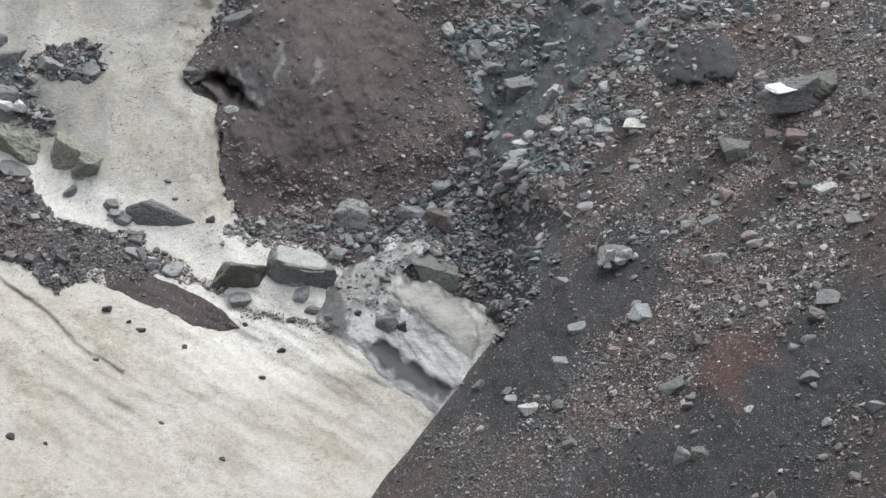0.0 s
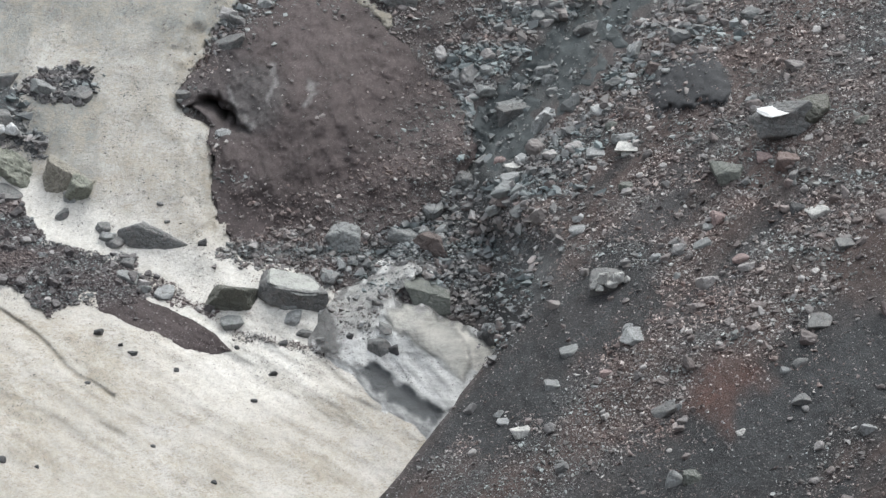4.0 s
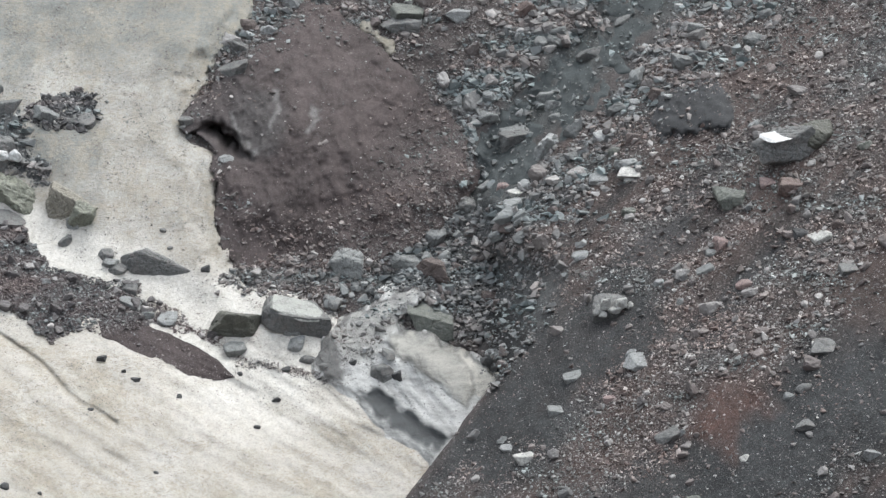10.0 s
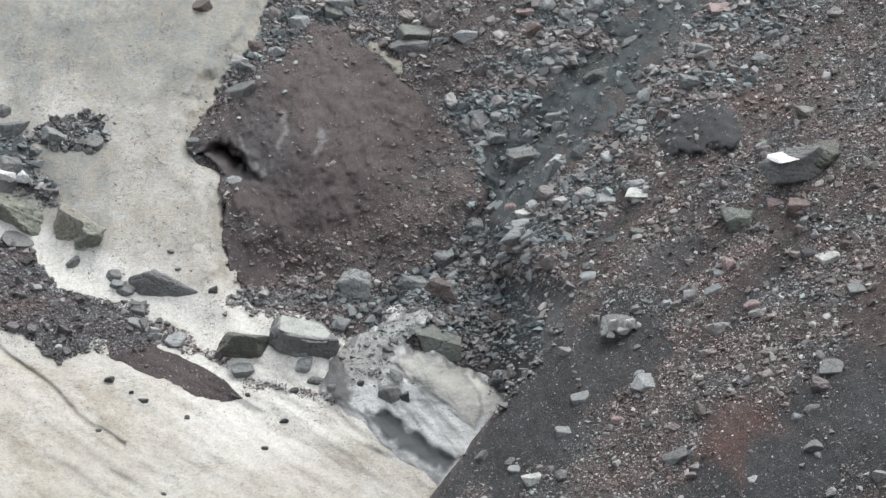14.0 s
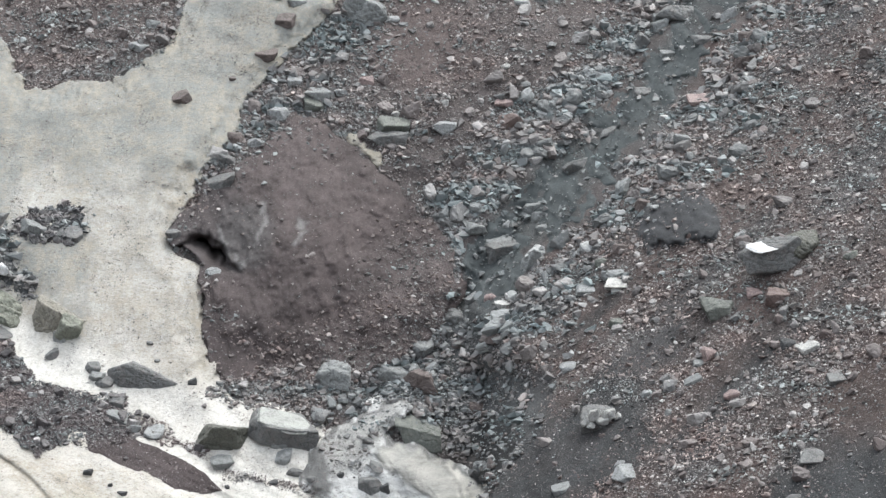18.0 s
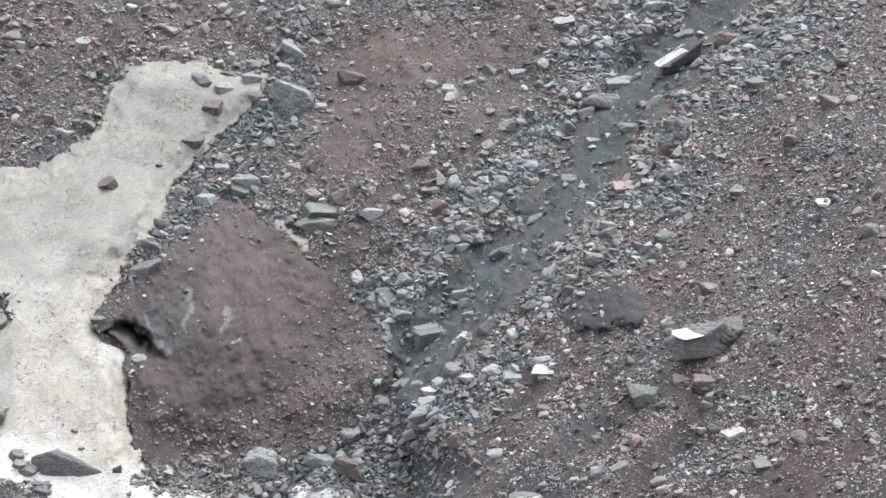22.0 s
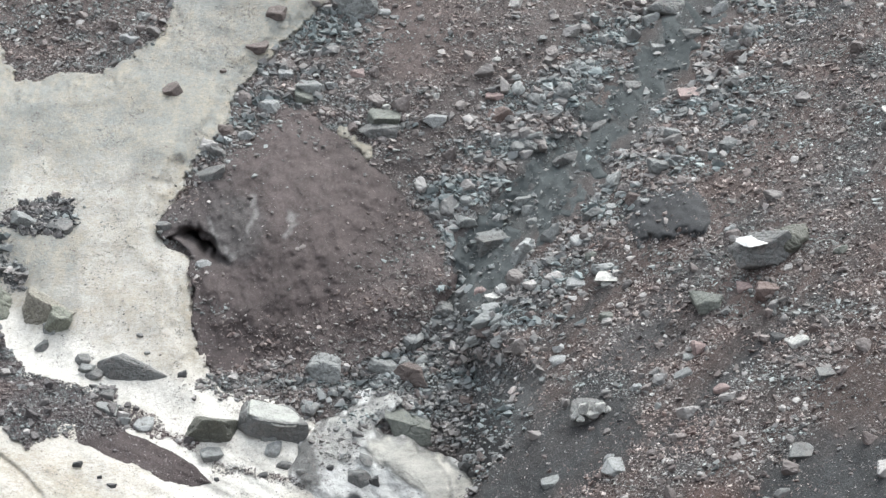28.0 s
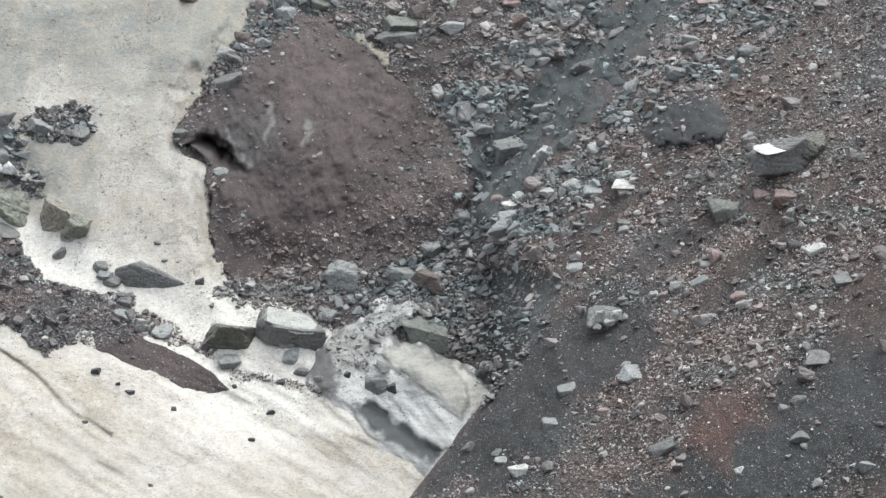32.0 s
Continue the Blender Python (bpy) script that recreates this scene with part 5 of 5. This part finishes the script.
boulder(-10.21, -11.24, 0.33, 0.27, BLACK_R, "small black stone on the lower snow", "block", 0, 0.8, 116)
boulder(-19.19, -15.03, 0.25, 0.22, BLACK_R, "small black stone on the lower snow", "block", 0, 0.8, 117)
boulder(-16.18, -10.84, 0.32, 0.27, BLACK_R, "small black stone on the lower snow", "block", 0, 0.8, 118)
boulder(-16.55, 12.48, 1.13, 0.78, GREY_R, "grey stone on the upper scree", "round", 0, 0.8, 119)
boulder(-17.33, 11.14, 1.12, 0.70, PALE_R, "pale stone on the upper scree", "block", 20, 0.8, 120)
boulder(-20.76, 16.58, 0.80, 0.65, PALE_R, "pale stone on the upper scree", "block", 0, 0.8, 121)
boulder(-16.81, 16.61, 1.09, 0.65, PALE_R, "pale flat stone on the upper scree", "slab", 10, 0.8, 122)
boulder(-13.95, 19.46, 1.34, 0.89, GREY_R, "grey boulder high on the scree", "block", 0, 0.8, 123)
boulder(0.39, 14.47, 1.65, 1.08, BROWN_R, "brown boulder in red earth", "round", 0, 0.8, 124)
boulder(9.10, 14.99, 0.94, 0.79, GREY_R, "grey stone in red earth", "block", 0, 0.8, 125)
boulder(6.35, 13.78, 1.21, 0.64, PALE_R, "pale stone on the upper slope", "slab", 0, 0.8, 126)
boulder(23.26, 13.88, 1.02, 0.51, PALE_R, "pale stone on the scree", "slab", 0, 0.8, 127)
boulder(24.77, 14.24, 1.48, 0.67, SLATE_R, "dark slab on the scree", "slab", -12, 0.8, 128)
boulder(25.92, 7.86, 1.03, 0.27, WHITE_R, "thin white slab on the scree", "slab", -6, 0.8, 129)
boulder(27.39, 6.60, 1.29, 0.94, SLATE_R, "dark boulder on the scree", "round", 0, 0.8, 130)
boulder(14.96, 6.00, 1.03, 0.84, GREY_R, "grey boulder beside the cleft", "block", 10, 0.8, 131)
boulder(10.49, -1.07, 1.34, 0.49, WHITE_R, "white slab among scree stones", "slab", -4, 0.8, 132)
boulder(7.69, -4.89, 1.18, 0.35, PALE_R, "pale flat stone above the bank", "slab", -10, 0.8, 133)
boulder(21.71, 1.23, 0.85, 0.68, GREEN_R, "green-grey stone on the scree", "block", -20, 0.8, 134)
boulder(16.90, 1.66, 0.66, 0.60, PALE_R, "pale stone on the scree", "block", 0, 0.8, 135)
boulder(11.23, -5.38, 0.62, 0.40, PALE_R, "pale stone on the brown scree", "slab", 0, 0.8, 136)
boulder(12.05, -6.05, 0.39, 0.72, GREY_R, "upright grey stone on the brown scree", "block", 20, 0.8, 137)
boulder(13.41, -4.62, 1.01, 0.34, GREY_R, "grey flat stone on the brown scree", "slab", -30, 0.8, 138)
boulder(5.91, -10.86, 0.99, 0.44, GREY_R, "grey stone on the dark slope", "slab", 6, 0.8, 139)
boulder(8.41, -9.99, 0.65, 0.38, PINK_R, "pinkish stone on the dark slope", "block", 0, 0.8, 140)
boulder(5.00, 7.87, 1.29, 0.37, PINK_R, "flat pinkish stone on the scree", "slab", -8, 0.8, 141)
boulder(-7.61, 9.08, 1.04, 0.62, PALE_R, "pale stone in the heap above the mound", "round", 0, 0.8, 142)
boulder(-6.10, 8.29, 1.65, 0.89, GREY_R, "grey stone in the heap above the mound", "slab", 5, 0.8, 143)
boulder(-6.39, 7.70, 1.51, 0.75, GREEN_R, "greenish stone in the heap above the mound", "slab", 8, 0.8, 144)
boulder(-4.76, 8.39, 0.75, 0.55, PALE_R, "pale stone in the heap above the mound", "block", 0, 0.8, 145)
boulder(-1.48, 7.20, 0.64, 0.41, WHITE_R, "small white stone on the scree", "round", 0, 0.8, 146)
boulder(-3.24, 9.11, 0.96, 0.55, PINK_R, "pinkish stone above the mound", "block", 12, 0.8, 147)
boulder(-1.64, 12.76, 0.92, 0.39, PALE_R, "flat pale stone beside the big boulder", "slab", 0, 0.8, 148)
boulder(1.52, 7.81, 0.41, 0.48, WHITE_R, "small white stone on the scree", "block", 0, 0.8, 149)
boulder(5.16, 9.91, 0.62, 0.41, WHITE_R, "small white stone on the scree", "block", -30, 0.8, 150)
boulder(-3.64, 16.36, 1.60, 1.02, GREY_R, "grey boulder high above the snow", "block", 20, 0.8, 151)
boulder(-3.94, 15.17, 1.15, 0.61, PALE_R, "pale stone above the big boulder", "slab", 12, 0.8, 152)
boulder(18.84, 12.98, 1.24, 0.76, PALE_R, "pale stone at the lip of the cleft", "block", -20, 0.8, 153)
boulder(19.18, 9.60, 0.86, 0.39, WHITE_R, "white stone on the scree", "slab", -5, 0.8, 154)
boulder(20.76, 13.56, 0.52, 0.34, WHITE_R, "small white stone on the scree", "block", 10, 0.8, 155)
boulder(16.53, 16.94, 1.24, 0.29, PALE_R, "thin pale slab above the cleft", "slab", -15, 0.7, 156)
boulder(14.11, 18.16, 1.55, 0.44, PALE_R, "flat pale stone above the cleft", "slab", -6, 0.7, 157)
boulder(16.34, 8.09, 1.58, 0.73, PINK_R, "pinkish boulder beside the cleft", "box", -5, 0.7, 158)
boulder(19.02, 10.23, 1.40, 1.00, BROWN_R, "brown boulder on the scree", "block", 5, 0.7, 159)
boulder(19.58, 11.74, 1.28, 0.95, BROWN_R, "brown boulder on the scree", "round", 0, 0.7, 160)
boulder(14.22, 14.09, 0.86, 0.64, PALE_R, "pale stone beside the cleft", "round", 0, 0.8, 161)
boulder(10.80, 14.82, 1.08, 0.65, PALE_R, "pale stone in red-brown earth", "block", 0, 0.8, 162)
boulder(23.90, 16.87, 1.69, 1.13, RED_R, "red-brown boulder at the lip of the cleft", "block", 10, 0.7, 163)
boulder(10.54, -1.33, 0.66, 0.30, WHITE_R, "white stone among scree", "slab", 0, 0.8, 164)
boulder(8.99, -1.48, 1.29, 0.40, PALE_R, "pale slab among scree stones", "slab", -10, 0.8, 165)
boulder(9.83, -0.25, 0.80, 0.74, GREEN_R, "greenish stone among scree", "block", -30, 0.8, 166)
boulder(3.13, 0.82, 1.31, 0.79, GREY_R, "grey stone above the ledge", "block", 5, 0.8, 167)
boulder(5.06, 0.94, 0.72, 0.79, PALE_R, "pale upright stone above the ledge", "block", -30, 0.8, 168)
boulder(6.53, 1.94, 1.51, 0.79, GREY_R, "grey boulder in the cleft", "block", -8, 0.8, 169)
boulder(6.92, 1.01, 0.77, 0.65, GREY_R, "grey stone in the cleft", "block", 0, 0.8, 170)
boulder(4.05, -4.24, 1.36, 0.93, BROWN_R, "brown pointed boulder below the cleft", "peak", 0, 0.8, 171)
boulder(10.90, 0.49, 0.99, 0.62, BROWN_R, "brown stone among scree", "block", 0, 0.8, 172)
boulder(10.27, -2.78, 0.95, 0.59, GREEN_R, "greenish stone among scree", "block", 0, 0.8, 173)
boulder(-7.36, -10.12, 0.85, 0.66, PALE_R, "pale stone at the edge of the ice", "block", -20, 0.8, 174)
boulder(-6.76, -10.79, 0.78, 0.42, SLATE_R, "dark stone at the edge of the ice", "block", 20, 0.8, 175)
behind_boulder(-5.81, -11.01, 0.54, 0.36, SLATE_R, "small dark stone at the edge of the ice", "block", 20, 0.8, 176)
behind_boulder(-4.30, -10.89, 0.42, 0.36, BLACK_R, "small black stone on the grey ice", "block", 0, 0.8, 177)
boulder(-2.91, -9.35, 0.55, 0.42, SLATE_R, "dark stone in the meltwater wash", "block", 0, 0.8, 178)
boulder(-7.85, -9.56, 0.61, 0.36, GREY_R, "grey stone below the pale slab", "block", 0, 0.8, 179)
boulder(-2.35, -10.50, 1.02, 0.42, SLATE_R, "dark stone on the dirty ice", "block", 30, 0.8, 180)
boulder(-16.29, -8.14, 1.10, 0.55, GREY_R, "grey stone in the rubble band", "block", 10, 0.8, 181)
boulder(-14.40, -8.94, 1.22, 0.49, PALE_R, "pale flat stone in the rubble band", "slab", 5, 0.8, 182)
boulder(-15.47, -8.71, 0.91, 0.55, GREY_R, "grey stone in the rubble band", "round", 0, 0.8, 183)
boulder(-20.89, -6.96, 0.55, 0.55, PALE_R, "pale stone in the rubble band", "round", 0, 0.8, 184)
boulder(-17.69, -6.26, 1.05, 0.56, GREY_R, "grey stone beside the long boulder", "block", 0, 0.8, 185)
boulder(-17.25, -6.59, 1.11, 0.62, SLATE_R, "dark stone beside the long boulder", "block", 10, 0.8, 186)
boulder(-14.96, -4.69, 0.47, 0.19, SLATE_R, "flat dark stone on the snow", "slab", 8, 0.8, 187)
boulder(-14.48, -5.57, 0.37, 0.22, SLATE_R, "flat dark stone on the snow", "slab", 8, 0.8, 188)
boulder(13.36, 8.35, 1.56, 1.02, SLATE_R, "dark rock half buried in the silt", "round", -10, 0.7, 301)
boulder(17.17, 11.49, 1.37, 0.82, SLATE_R, "dark rock half buried in the silt", "round", 5, 0.7, 302)
boulder(9.12, 4.26, 1.73, 1.00, SLATE_R, "dark rock half buried in the silt", "block", -15, 0.7, 303)
boulder(7.02, 1.56, 1.17, 0.72, GREY_R, "grey rock half buried in the silt", "block", 10, 0.7, 304)
boulder(15.08, 10.62, 1.04, 0.55, GREY_R, "grey rock half buried in the silt", "slab", -10, 0.7, 305)
boulder(21.74, 17.27, 1.45, 0.72, SLATE_R, "dark rock in the upper cleft", "block", -20, 0.7, 306)
boulder(11.19, 6.14, 1.14, 0.54, SLATE_R, "dark rock half buried in the silt", "slab", -20, 0.7, 307)

boulder(19.23, 1.25, 2.67, 1.86, MOSS_R, "brown-dark humped boulder sunk in the scree", "round", -14, 0.7, 224, 0.05)
boulder(-23.35, -2.85, 4.9, 2.9, OUTCROP_R, "green-grey weathered rock outcrop rising from the snow", "block", 24, 0.6, 523, -0.32, "rock_outcrop", "rock outcrop")
boulder(-20.45, -3.45, 2.5, 2.3, TAN_R, "tan-grey spur of rock beside the green outcrop", "block", 35, 0.8, 515, -0.2, "rock_spur", "rock outcrop")
boulder(-19.45, -4.05, 1.3, 1.5, OUTCROP_R, "green-grey block at the foot of the tan spur", "block", 20, 0.8, 513, 0.1)
boulder(-26.98, -1.6, 4.11, 2.53, OUTCROP_R, "green-grey rock at the back of the outcrop", "block", 18, 0.5, 503)


def part(name, me, mat, parent, label=""):
    me.name = name
    me.materials.append(mat)
    ob = new(name, me)
    ob.parent = parent
    return tagged(ob, label)


def capped_boulder(x, z, w, h, base_mat, cap_mat, label, cap_name, cap_label, seed, cap_h, tilt=0, deep=0.6, out=0.1, cap_w=0.9, cap_x=0.0, shape="block", cap_shape="slab"):
    """A boulder with a crust or cap of another colour on top."""
    root = new("boulder")
    y = float(surface(np.array([x]), np.array([z]))[0])
    root.matrix_world = Matrix.Translation((x, y - out * h, z + 0.1 * h)) @ pose(0, 0, 0, 14, tilt, 8)
    part("body", rock_mesh(w, deep * w, h, shape, seed), base_mat, root)
    top = part(cap_name, rock_mesh(cap_w * w, 0.85 * deep * w, cap_h, cap_shape, seed + 1), cap_mat, root, cap_label)
    top.location = (cap_x * w, -0.05 * w, 0.45 * h - 0.2 * cap_h)
    return tagged(root, label, "boulder")


def crusted_boulder(x, z, w, h, label):
    """A dark boulder with a broken white crust standing up along its top."""
    root = new("boulder")
    y = float(surface(np.array([x]), np.array([z]))[0])
    root.matrix_world = Matrix.Translation((x, y - 0.05 * h, z)) @ pose(0, 0, 0, 12, -6, 6)
    part("body", rock_mesh(w, 0.6 * w, h, "block", 32), SLATE_R, root)
    for k, (px, pz, cw, ch) in enumerate(((-0.34, 0.30, 0.55, 0.6), (-0.16, 0.42, 0.6, 0.75), (0.06, 0.40, 0.5, 0.85), (0.22, 0.44, 0.55, 0.6), (0.40, 0.34, 0.5, 0.55), (0.02, 0.2, 0.8, 0.4), (-0.25, 0.12, 0.5, 0.35))):
        lump = part("crust", rock_mesh(cw, 0.45, ch, ("peak", "block")[k % 2], 330 + k), WHITE_R, root, "crusty white lump")
        lump.location = (px * w, -0.22 * w - 0.03 * k, pz * h)
    return tagged(root, label, "boulder")


crusted_boulder(8.89, -6.75, 2.15, 1.2, "dark boulder crusted white on top, on the dark slope")
# lit top and shaded front of one slab, put into two rock colours
capped_boulder(-7.5, -9.0, 3.7, 1.4, SLATE_R, STONE_R, "slab boulder on snow, its lit top a paler part", "top", "paler grey part for the lit top", 411, 0.4, 17, 0.6, 0.1, 0.9, -0.02, "slab", "slab")
capped_boulder(18.3, 0.75, 3.4, 1.75, SLATE_R, CAP, "dark boulder with a strip of old snow on top, in scree", "snow_strip", "thin strip of old snow", 218, 0.17, -4, 0.5, 0.3, 0.44, -0.24, "block", "block")
# dark block beneath the slab; the underside's shade is put into its black
capped_boulder(20.75, 15.35, 2.6, 1.3, BLACK_R, WHITE_R, "dark rock with shade painted in under a jutting pale slab, over the cleft", "slab", "pale slanting slab", 57, 0.5, -30, 0.6, 0.35, 1.0, 0.02, "block", "slab")
